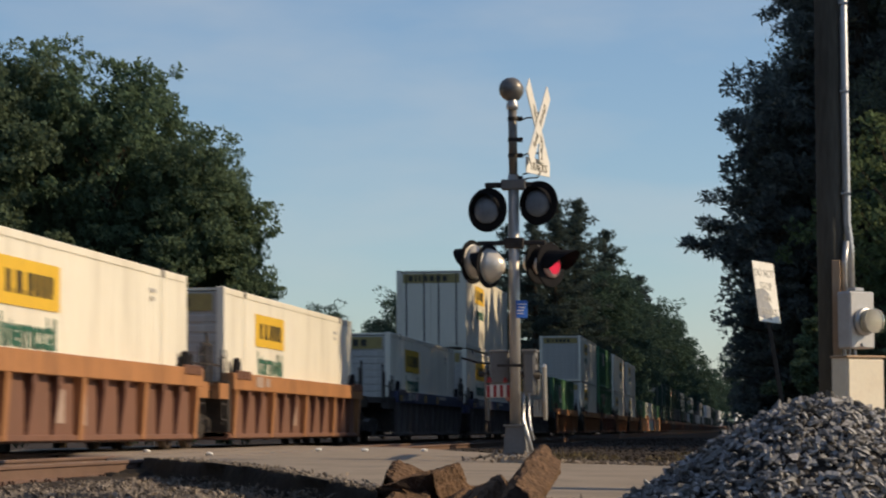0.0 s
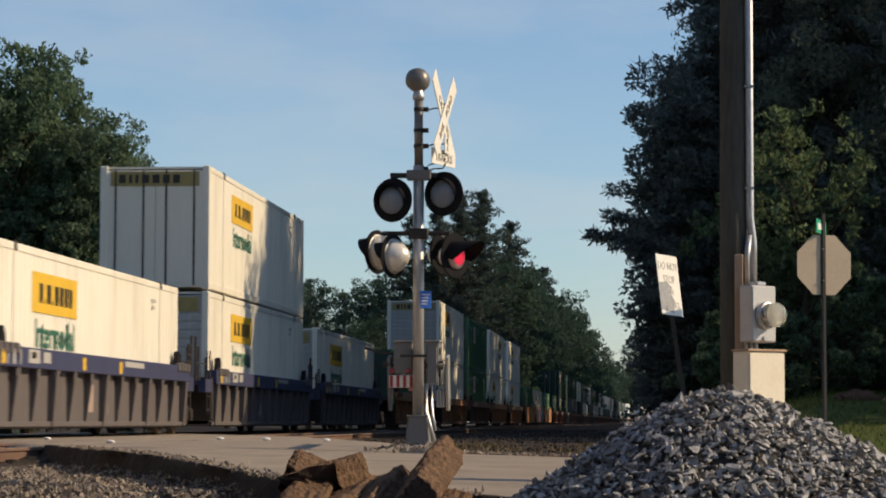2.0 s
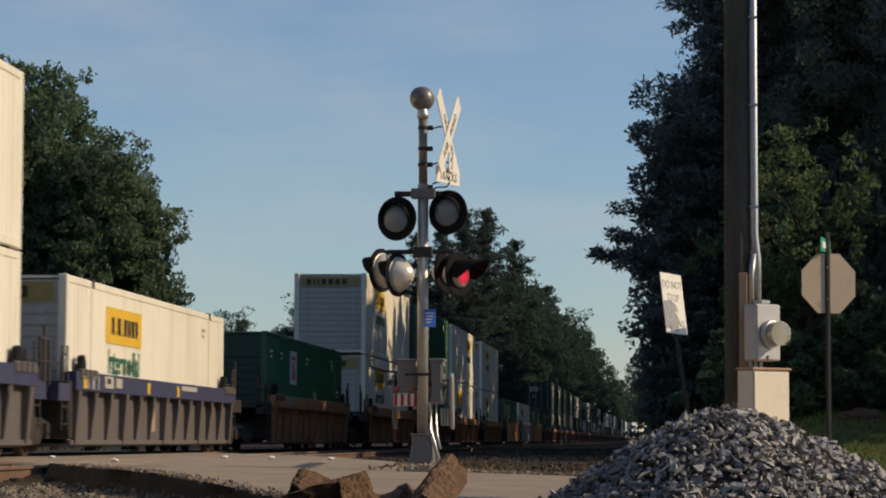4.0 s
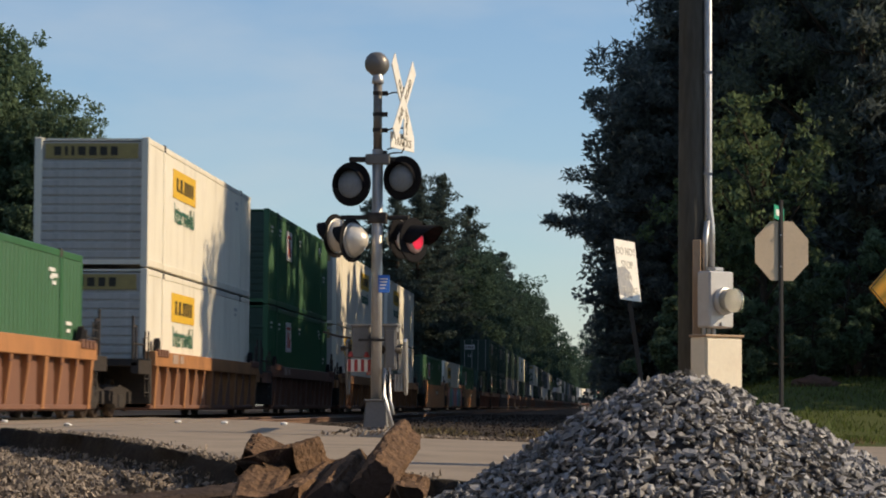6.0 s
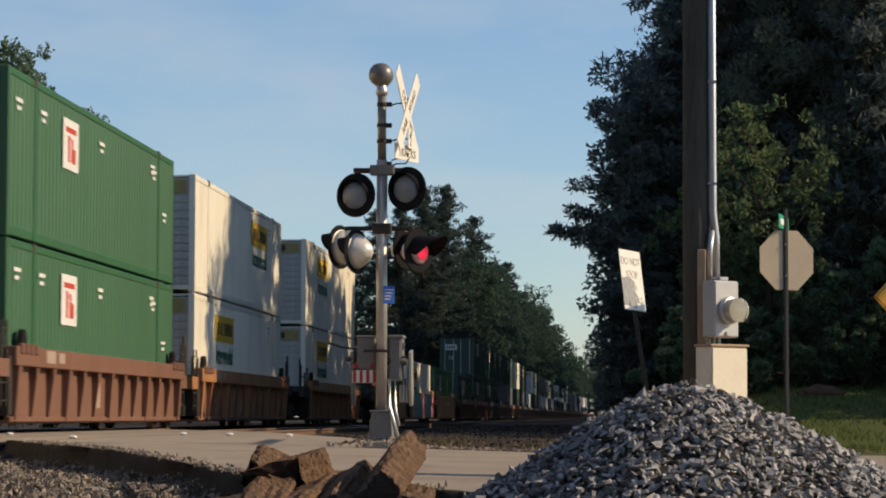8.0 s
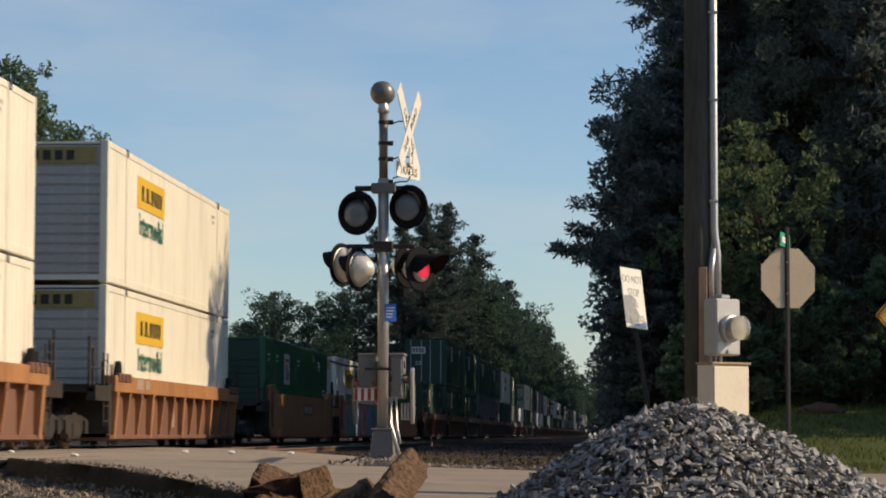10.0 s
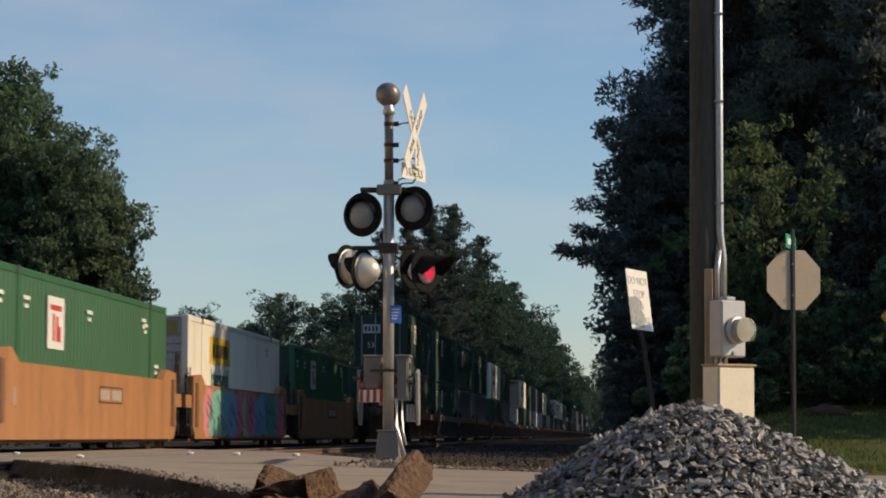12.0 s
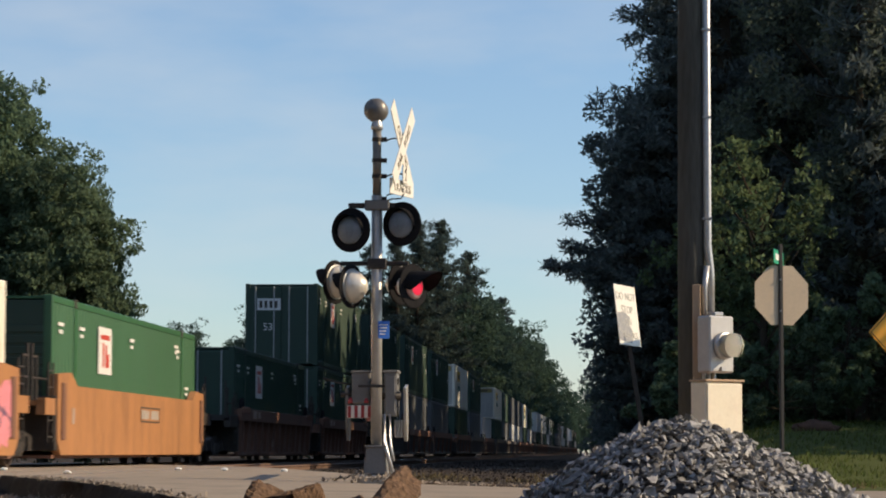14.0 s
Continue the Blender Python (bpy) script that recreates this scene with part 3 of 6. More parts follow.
def car_parts():
    d = {}
    L = CL + 0.5
    d["panel"] = mesh_of(boxes((-0.02, 0.0, 0, L, 0.22, 1.16)), "side_panel")
    d["chord"] = mesh_of(bevelled(boxes((-0.09, 0.15, 0, L, 1.14, 1.47)), 0.012), "top_chord")
    d["sill"] = mesh_of(bevelled(boxes((-0.04, 0.07, 0, L, 0.19, 0.28)), 0.01), "bottom_sill")
    # a tapered rib, broad at the top
    bm = bmesh.new()
    v = [bm.verts.new(q) for q in ((0, -0.035, 0.27), (0.045, -0.035, 0.27), (0.045, 0.035, 0.27), (0, 0.035, 0.27),
                                   (0, -0.05, 1.15), (0.16, -0.05, 1.15), (0.16, 0.05, 1.15), (0, 0.05, 1.15))]
    for f in ((3, 2, 1, 0), (4, 5, 6, 7), (0, 1, 5, 4), (1, 2, 6, 5), (2, 3, 7, 6), (3, 0, 4, 7)):
        bm.faces.new([v[i] for i in f])
    d["rib"] = mesh_of(bm, "rib")
    bm = bmesh.new()
    v = [bm.verts.new(q) for q in ((0, -0.11, 0.2), (0.09, -0.11, 0.2), (0.09, 0.11, 0.2), (0, 0.11, 0.2),
                                   (0, -0.11, 1.15), (0.16, -0.11, 1.15), (0.16, 0.11, 1.15), (0, 0.11, 1.15))]
    for f in ((3, 2, 1, 0), (4, 5, 6, 7), (0, 1, 5, 4), (1, 2, 6, 5), (2, 3, 7, 6), (3, 0, 4, 7)):
        bm.faces.new([v[i] for i in f])
    d["main_rib"] = mesh_of(bm, "main_rib")
    d["hook"] = mesh_of(bevelled(boxes((0.10, 0.19, -0.09, 0.09, 1.34, 1.52)), 0.02), "tie_hook")
    bm = bmesh.new()
    tube(bm, [(0, -3.3, 0.78), (0, -3.75, 0.78)], 0.13, 8)
    box(bm, -0.17, 0.17, -3.95, -3.6, 0.6, 0.95)
    d["coupler"] = mesh_of(bm, "coupler")
    bm = bmesh.new()
    tube(bm, [(0.75, -3.35, 1.2), (0.75, -3.5, 0.7), (0.6, -3.6, 0.42), (0.3, -3.75, 0.4), (0.2, -3.8, 0.6)], 0.028, 6)
    d["hose"] = mesh_of(bm, "air_hose")
    d["cast"] = mesh_of(boxes((0.03, 0.055, -0.11, 0.11, 1.0, 1.13)), "rib_bracket")
    # smooth, tall-sided car: a hull with slanting ends
    bm = bmesh.new()
    prof = [(-0.05, 0.5), (0.25, 0.22), (L - 0.25, 0.22), (L + 0.05, 0.5), (L + 0.05, 1.70), (L - 1.1, 1.76), (L - 1.7, 1.52), (1.7, 1.52), (1.1, 1.76), (-0.05, 1.70)]
    a = [bm.verts.new((0.12, y, z)) for y, z in prof]
    b = [bm.verts.new((-0.03, y, z)) for y, z in prof]
    bm.faces.new(a)
    bm.faces.new(b[::-1])
    for k in range(len(prof)):
        q = (k + 1) % len(prof)
        bm.faces.new((b[k], b[q], a[q], a[k]))
    bmesh.ops.recalc_face_normals(bm, faces=bm.faces)
    d["hull"] = mesh_of(bm, "hull_side")
    d["gusset"] = mesh_of(bevelled(boxes((0.0, 0.03, 0, 0.3, 0.5, 1.55)), 0.008), "corner_gusset")
    d["stencil_box"] = mesh_of(boxes((0.0, 0.005, 0, 2.3, 0.3, 0.33), (0.0, 0.005, 0, 2.3, 0, 0.03), (0.0, 0.005, 0, 0.03, 0.03, 0.3), (0.0, 0.005, 2.27, 2.3, 0.03, 0.3)), "stencil_box")
    d["chord_plate"] = mesh_of(boxes((0.0, 0.006, 0, 1, 0, 1)), "lettering_bar")
    d["chord_tag"] = mesh_of(boxes((0.0, 0.006, 0, 0.24, 1.18, 1.40)), "reflector_tag")
    bm = boxes((-1.36, 1.36, 0, L, 0.16, 0.22))
    d["floor"] = mesh_of(bm, "well_floor")
    d["bulkhead"] = mesh_of(bevelled(boxes((-1.46, 1.46, -0.12, 0.06, 0.3, 1.3)), 0.015), "bulkhead")
    d["beam"] = mesh_of(bevelled(boxes((-0.35, 0.35, -3.4, 0.0, 0.62, 1.0)), 0.02), "end_sill")
    d["short_beam"] = mesh_of(bevelled(boxes((-0.35, 0.35, -1.55, 0.0, 0.62, 1.0)), 0.02), "end_sill")
    bm = boxes((-1.42, 1.42, -1.5, 0.0, 1.12, 1.2), (1.28, 1.45, -1.5, 0.0, 0.95, 1.25), (-1.45, -1.28, -1.5, 0.0, 0.95, 1.25))
    d["deck"] = mesh_of(bm, "end_platform")
    bm = bmesh.new()
    for y, h in ((-1.4, 2.2), (-1.05, 2.0), (-0.1, 1.75)):
        tube(bm, [(0, y, 1.2), (0, y, h)], 0.028, 6)
    tube(bm, [(0, -1.4, 1.98), (0, -1.05, 1.98)], 0.02, 6)
    tube(bm, [(0, -1.4, 1.6), (0, -0.1, 1.6)], 0.02, 6)
    d["handrail"] = mesh_of(bm, "handrail")
    bm = bmesh.new()
    for y in (0, 0.4):
        tube(bm, [(0, y, 0.45), (0, y, 1.9)], 0.018, 6)
    for k in range(5):
        tube(bm, [(0, 0, 0.55 + 0.3 * k), (0, 0.4, 0.55 + 0.3 * k)], 0.014, 6)
    d["ladder"] = mesh_of(bm, "ladder")
    bm = bmesh.new()
    lathe(bm, [(0.28, -0.03), (0.30, 0.0), (0.28, 0.03)], pose(0, 0, 0, 90, 0, 0), 16)
    d["brake"] = mesh_of(bm, "brake_wheel")
    bm = bmesh.new()
    a = [bm.verts.new((-0.05, y, z)) for y, z in ((-0.24, 1.46), (0.18, 1.46), (0.18, 1.66), (0.06, 1.78), (-0.08, 1.74))]
    b = [bm.verts.new((0.06, q.co.y, q.co.z)) for q in a]
    bm.faces.new(a)
    bm.faces.new(b[::-1])
    for k in range(5):
        bm.faces.new((b[k], b[(k + 1) % 5], a[(k + 1) % 5], a[k]))
    bmesh.ops.recalc_face_normals(bm, faces=bm.faces)
    d["stake"] = mesh_of(bm, "guide_block")
    d["stencil"] = mesh_of(boxes((0.0, 0.006, 0, 0.75, 0, 0.22), (0.0, 0.006, 1.0, 1.5, 0.02, 0.2)), "stencil_patch")
    d["square"] = mesh_of(boxes((0.0, 0.006, 0, 0.55, 0, 0.5)), "stencil_square")
    # truck: two side frames and a bolster
    bm = bmesh.new()
    for s in (-1, 1):
        prof = [(-1.15, 0.36), (-1.15, 0.58), (-0.55, 0.66), (0.55, 0.66), (1.15, 0.58), (1.15, 0.36), (0.75, 0.36), (0.45, 0.2), (-0.45, 0.2), (-0.75, 0.36)]
        a = [bm.verts.new((s * 0.93, y, z)) for y, z in prof]
        b = [bm.verts.new((s * 1.1, y, z)) for y, z in prof]
        bm.faces.new(a)
        bm.faces.new(b[::-1])
        for k in range(len(prof)):
            q = (k + 1) % len(prof)
            bm.faces.new((b[k], b[q], a[q], a[k]))
        for y in (-0.89, 0.89):
            box(bm, s * 1.0 - 0.13, s * 1.0 + 0.15, y - 0.14, y + 0.14, 0.3, 0.56)
        for y in (-0.2, 0.0, 0.2):
            tube(bm, [(s * 1.08, y, 0.24), (s * 1.08, y, 0.5)], 0.075, 8)
    box(bm, -1.1, 1.1, -0.2, 0.2, 0.42, 0.7)
    bmesh.ops.recalc_face_normals(bm, faces=bm.faces)
    d["truck"] = mesh_of(bm, "truck")
    bm = bmesh.new()
    for s in (-1, 1):
        b2 = bmesh.new()
        lathe(b2, [(0.10, -0.02), (0.15, 0.03), (0.36, 0.02), (0.36, -0.03), (0.42, -0.03), (0.42, 0.07), (0.445, 0.08), (0.445, 0.105), (0.15, 0.10), (0.1, 0.12)], pose(s * 0.72, 0, 0.0, 0, -90 * s, 0), 16)
        me = mesh_of(b2, "tmp")
        bm.from_mesh(me)
        bpy.data.meshes.remove(me)
        # a drilled mark so that the wheel's turning shows
        for k in range(4):
            a = k * math.pi / 2
            box(bm, s * 0.735 - 0.02, s * 0.735 + 0.02, 0.26 * math.cos(a) - 0.03, 0.26 * math.cos(a) + 0.03, 0.26 * math.sin(a) - 0.03, 0.26 * math.sin(a) + 0.03)
    tube(bm, [(-1.0, 0, 0), (1.0, 0, 0)], 0.075, 10)
    d["wheelset"] = mesh_of(bm, "wheelset")
    return d


CAR = car_parts()
WHEELS = {-0.89: [], 0.89: []}


def csub(name, key, parent, material, x=0, y=0, z=0, rz=0, label=""):
    mk = key + "@" + material
    if mk not in CAR:
        CAR[mk] = CAR[key].copy()
        CAR[mk].materials.clear()
        CAR[mk].materials.append(M[material])
    ob = part(name, CAR[mk], None, parent, label)
    ob.location = (x, y, z)
    ob.rotation_euler = (0, 0, rz)
    return ob


def truck(parent, y):
    t = csub("truck", "truck", parent, "black_steel", 0, y)
    for a in (-0.89, 0.89):
        w = csub("wheelset", "wheelset", t, "wheel", 0, a, 0.42)
        WHEELS[a].append(w)


def well_car(top, low, hull, near_end, far_end, detail=True, pale_ribs=False):
    """One well of a stack car. Ends: 'joint' shares a truck with its neighbour, 'end' has platform, truck and coupling gear. y = 0 at its box's near end."""
    name = {"orange_steel": "orange", "rust_steel": "rust-brown", "purple_steel": "purple", "grey_steel": "grey-brown"}[top]
    label = name + (" smooth-sided" if hull else " ribbed") + " steel well car carrying containers"
    c = thing("well_car", pose(0, 0, 0), label, "railway wagon", "well cars of the train")
    L = CL + 0.5
    y0 = -0.25
    csub("well_floor", "floor", c, low, 0, y0)
    for s in (1, -1):
        rz = 0 if s > 0 else math.pi
        ys = y0 if s > 0 else y0 + L
        if hull:
            a = csub("hull_side", "hull", c, top, s * 1.36, ys, 0, rz)
            if s > 0 and detail:
                csub("stencil_box", "stencil_box", a, "seam", 0.121, 8.2, 0.92, 0, "boxed stencil of pale bars")
                for k in (0, 1, 2, 3, 5, 6, 7, 8):
                    csub("lettering_bar", "chord_plate", a, "grey_print", 0.121, 8.32 + 0.23 * k, 0.99).scale = (1, 0.16, 0.19)
                csub("lettering_bar", "square", a, "faint_print", 0.121, 1.2, 0.8).scale = (1, 0.4, 0.6)
                csub("corner_gusset", "gusset", a, "rust_steel", 0.12, 0.25)
                csub("corner_gusset", "gusset", a, "rust_steel", 0.12, L - 0.55)
        else:
            csub("side_panel", "panel", c, low, s * 1.38, ys, 0, rz)
            ch = csub("top_chord", "chord", c, top, s * 1.40, ys, 0, rz)
            csub("bottom_sill", "sill", c, low, s * 1.38, ys, 0, rz)
            if s > 0:
                for k in range(13):
                    main = k % 3 == 0
                    r = csub("main_rib" if main else "rib", "main_rib" if main else "rib", c, top if (main and top != "purple_steel") or pale_ribs else low, 1.38, y0 + 0.35 + k * (L - 0.7) / 12)
                    if detail and not main:
                        csub("rib_bracket", "cast", r, low, 0.09, 0)
                if detail and top == "purple_steel":
                    for q, z, w, h in ((0.85, 1.18, 0.07, 0.24), (1.2, 1.18, 0.15, 0.24), (1.65, 1.18, 0.07, 0.24), (2.4, 1.3, 0.3, 0.1), (9.7, 1.32, 1.8, 0.1)):
                        csub("lettering_bar", "chord_plate", ch, "grey_print", 0.152, q, z).scale = (1, w, h)
                    for q in (0.5, 6.1, 9.2):
                        csub("reflector_tag", "chord_tag", ch, "yellow", 0.152, q, 0, 0, "yellow reflective tag")
                if detail:
                    csub("stencil_patch", "stencil", ch, "grey_print" if top == "purple_steel" else "faint_print", 0.152, 2.2, 1.22)
                    csub("stencil_square", "square", c, "faint_print", 1.385, 6.9, 0.45)
                    csub("stencil_square", "square", c, "faint_print", 1.385, 8.15, 0.42)
            for k in range(8 if detail and s > 0 else 0):
                csub("tie_hook", "hook", c, low, 1.40, y0 + (0.35 + 0.36 * k if k < 4 else L - 1.79 + 0.36 * k - 1.44 + 0.36))
            for y in (0.9, L - 0.9):
                csub("guide_block", "stake", c, "black_paint", s * 1.40, y0 + y)
    for end, y, rz in ((near_end, y0, 0), (far_end, y0 + L, math.pi)):
        csub("bulkhead", "bulkhead", c, "black_steel" if detail else low, 0, y, 0, rz)
        if end == "end":
            csub("end_sill", "beam", c, "black_steel", 0, y, 0, rz)
            csub("end_platform", "deck", c, "black_steel" if detail else top, 0, y, 0, rz)
            if detail:
                csub("coupler", "coupler", c, "black_steel", 0, y, 0, rz)
                csub("air_hose", "hose", c, "black_steel", 0, y, 0, rz)
            truck(c, y - 1.75 if rz == 0 else y + 1.75)
        else:
            csub("end_sill", "short_beam", c, low, 0, y, 0, rz)
            if rz != 0:
                truck(c, y + 1.45)
            csub("end_platform", "deck", c, top, 0, y, 0, rz).scale = (1, 0.62, 1)
        if detail:
            sgn = 1 if rz == 0 else -1
            csub("handrail", "handrail", c, "black_steel", 1.3, y, 0, 0) if rz == 0 else csub("handrail", "handrail", c, "black_steel", 1.3, y, 0, math.pi)
            csub("ladder", "ladder", c, "black_steel", 1.42, y - sgn * 0.6 - (0.4 if sgn < 0 else 0), 0, 0)
            if end == "end" and rz != 0:
                csub("brake_wheel", "brake", c, "black_steel", 0.7, y + 1.3, 1.75)
    return c


def graffiti(car):
    """Sprayed colour fields on the smooth side, with dark outlines and no words."""
    rnd = random.Random(11)
    cols = {"mint": (0.16, 0.42, 0.34), "pink": (0.62, 0.22, 0.26), "sky": (0.20, 0.36, 0.55), "cream": (0.6, 0.45, 0.3), "plum": (0.12, 0.07, 0.14), "sea": (0.10, 0.33, 0.30)}
    for k, v in cols.items():
        M["spray_" + k] = mat("sprayed_" + k, v, 0.6, 0, 0.2, 2, 20, 0.05, (0.3, 0.18, 0.1), 0.3)
    order = ["pink", "mint", "mint", "sky", "pink", "cream", "pink", "sky", "mint", "sea", "mint", "pink"]
    y = 2.2
    for i, k in enumerate(order):
        w = rnd.uniform(0.65, 1.55)
        bm = bmesh.new()
        n = 28
        ring = []
        for j in range(n):
            a = 2 * math.pi * j / n
            sx = abs(math.cos(a)) ** 0.5 * math.copysign(1, math.cos(a))
            sz = abs(math.sin(a)) ** 0.45 * math.copysign(1, math.sin(a))
            q = 1 + 0.4 * noise.noise((math.cos(a) * 2 + i * 3, math.sin(a) * 2, 0))
            ring.append((w * 0.74 * sx * q + 0.22 * sz * math.sin(i * 1.9), 0.60 * sz * min(q, 1.04)))
        bm.faces.new([bm.verts.new((0.1245 + 0.0016 * (i % 4), y + a, 0.87 + b)) for a, b in ring])
        part("sprayed_field", bm, M["spray_" + k], car, "sprayed " + k + " paint field").location = (1.36, -0.25, 0)
        bm = bmesh.new()
        for s in range(4):
            p0 = Vector((0.132 + 0.001 * s, y + rnd.uniform(-0.5, 0.5), 0.87 + rnd.uniform(-0.5, 0.1)))
            pts = [p0 + Vector((0, 0.3 * math.sin(j * 0.9 + i + 2 * s), j * 0.075)) for j in range(6)]
            for a, b in zip(pts, pts[1:]):
                d = Vector((0, 0.045, 0.012))
                bm.faces.new([bm.verts.new(q) for q in (a - d, a + d, b + d, b - d)])
        part("sprayed_line", bm, M["spray_plum"], car, "dark sprayed strokes").location = (1.36, -0.25, 0)
        y += w


# front of each box at 0 s, boxes from the bottom up, car colours, hull or ribs, ends
UNITS = [
    (29.1, ["white"], "orange_steel", "rust_steel", False, "joint", "joint"),
    (48.6, ["white"], "orange_steel", "rust_steel", False, "joint", "end"),
    (72.0, ["white"], "purple_steel", "grey_steel", False, "end", "joint"),
    (92.0, ["white", "white"], "purple_steel", "grey_steel", False, "joint", "joint"),
    (111.4, ["white"], "purple_steel", "grey_steel", False, "joint", "end"),
    (134.4, ["green"], "orange_steel", "rust_steel", False, "end", "end"),
    (157.5, ["white", "white"], "orange_steel", "rust_steel", False, "end", "joint"),
    (177.7, ["green", "green"], "rust_steel", "rust_steel", False, "joint", "joint"),
    (197.0, ["white", "white"], "orange_steel", "rust_steel", False, "joint", "end"),
    (219.6, ["white", "white"], "orange_steel", "rust_steel", False, "end", "end"),
    (243.0, ["green"], "orange_steel", "rust_steel", True, "end", "joint"),
    (262.1, ["white"], "orange_steel", "rust_steel", True, "joint", "joint"),
    (281.9, ["green"], "orange_steel", "rust_steel", True, "joint", "end"),
    (304.8, ["dark_green"], "rust_steel", "rust_steel", False, "end", "joint"),
    (324.8, ["dark_green", "dark_green"], "rust_steel", "rust_steel", False, "joint", "joint"),
]
rnd = random.Random(21)
y = 344.4
for k in range(31):
    # dark paints here stand in for the tree shade on far units
    low, up = rnd.choice(["grey", "dark_green", "blue", "blue"]), rnd.choice(["white", "grey", "blue", "dark_green", "dark_green"])
    UNITS.append((y, [low, up] if k % 7 != 5 else [low], rnd.choice(["rust_steel", "grey_steel"]), "grey_steel", False, "joint" if k % 3 else "end", "end" if k % 3 == 2 else "joint"))
    y += 19.6 if k % 3 != 2 else 23.0

RIDERS = []          # (thing, place at 0 s)


def build_train():
    for i, (y, stack, top, low, hull, a, b) in enumerate(UNITS):
        near = i < 16
        c = well_car(top, low, hull, a, b, near, i in (5, 6, 8, 9))
        if i == 11:
            graffiti(c)
        RIDERS.append((c, Vector((RX, y, 0))))
        for k, style in enumerate(stack):
            end = "doors" if (i == 3 and k == 1) or style in ("blue", "dark_green") else "slats"
            mark = "panel" if style == "white" or (i == 3) else "card" if "green" in style else "none"
            my = 4.2 if i == 0 else 9.7 if i == 8 and k == 1 else 3.15
            box_ = container(style, end, mark if (near or k) else "none", my, far=not near)
            RIDERS.append((box_, Vector((RX, y, (0.42 if len(stack) > 1 else 0.28) + k * (CH + 0.03)))))


build_train()


def way(t):
    """Metres the train has come towards the crossing by t seconds; it slows a little."""
    return 17.15 * t - 0.02 * t * t


# ---------- crossing signal ----------
def round_disc(bm, r, t, m, n=28):
    return lathe(bm, [(r - 0.01, -t / 2), (r, -t / 4), (r, t / 4), (r - 0.01, t / 2)], m, n)


def flashing_light(parent, x, y, z, yaw, lens, label="", hood=0.30, spot=None, face=0.15):
    """A flasher: round black backing, hooded lens in front, a silver housing behind. It looks along -y turned by yaw."""
    r = pose(x, y, z, 0, 0, yaw)
    bm = bmesh.new()
    round_disc(bm, 0.252, 0.02, pose(0, 0, 0, 90, 0, 0))
    a = part("flasher_backing", bm, M["black_paint"], parent, label)
    a.matrix_basis = r
    bm = bmesh.new()
    lathe(bm, [(0.15, 0.0), (0.185, 0.02), (0.175, 0.06), (0.10, 0.15), (0.04, 0.19)], pose(0, 0.01, 0, -90, 0, 0), 20)
    part("lamp_housing", bm, M["cream_housing"], a, "bright silver lamp housing", True)
    bm = bmesh.new()
    round_disc(bm, 0.20, 0.012, pose(0, 0.018, 0, 90, 0, 0))
    part("back_plate", bm, M["silver"], a, "silver back of the disc")
    bm = bmesh.new()
    lathe(bm, [(face, 0.0), (face, 0.02), (face * 0.8, 0.045), (face * 0.33, 0.06)], pose(0, -0.012, 0, 90, 0, 0), 24)
    le = part("lens", bm, lens, a, "", True)
    if spot:
        bm = bmesh.new()
        lathe(bm, [(0.10, 0.0), (0.095, 0.012), (0.04, 0.022)], pose(0, -0.052, -0.01, 90, 0, 0), 18)
        part("lit_spot", bm, spot, le, "glowing red lamp", True)
    # hood: the upper half of a tapering sleeve
    bm = bmesh.new()
    rows = []
    for d, f in ((0.01, 1.0), (0.12, 1.0), (hood, 0.55)):
        row = []
        for k in range(15):
            ang = radians(-12 + 204 * k / 14)
            cut = d if k not in (0, 14) else d * f
            row.append(((face + 0.015) * math.cos(ang), -cut * (0.45 + 0.55 * max(0.0, math.sin(ang))), (face + 0.015) * math.sin(ang) - 0.06 * d))
        rows.append(row)
    for off in (0.0, 0.008):
        vs = [[bm.verts.new((p[0] * (1 + off * 6), p[1], p[2] * (1 + off * 6))) for p in row] for row in rows]
        for r0, r1 in zip(vs, vs[1:]):
            for k in range(14):
                bm.faces.new((r0[k], r0[k + 1], r1[k + 1], r1[k]))
    part("hood", bm, M["black_paint"], a)
    return a


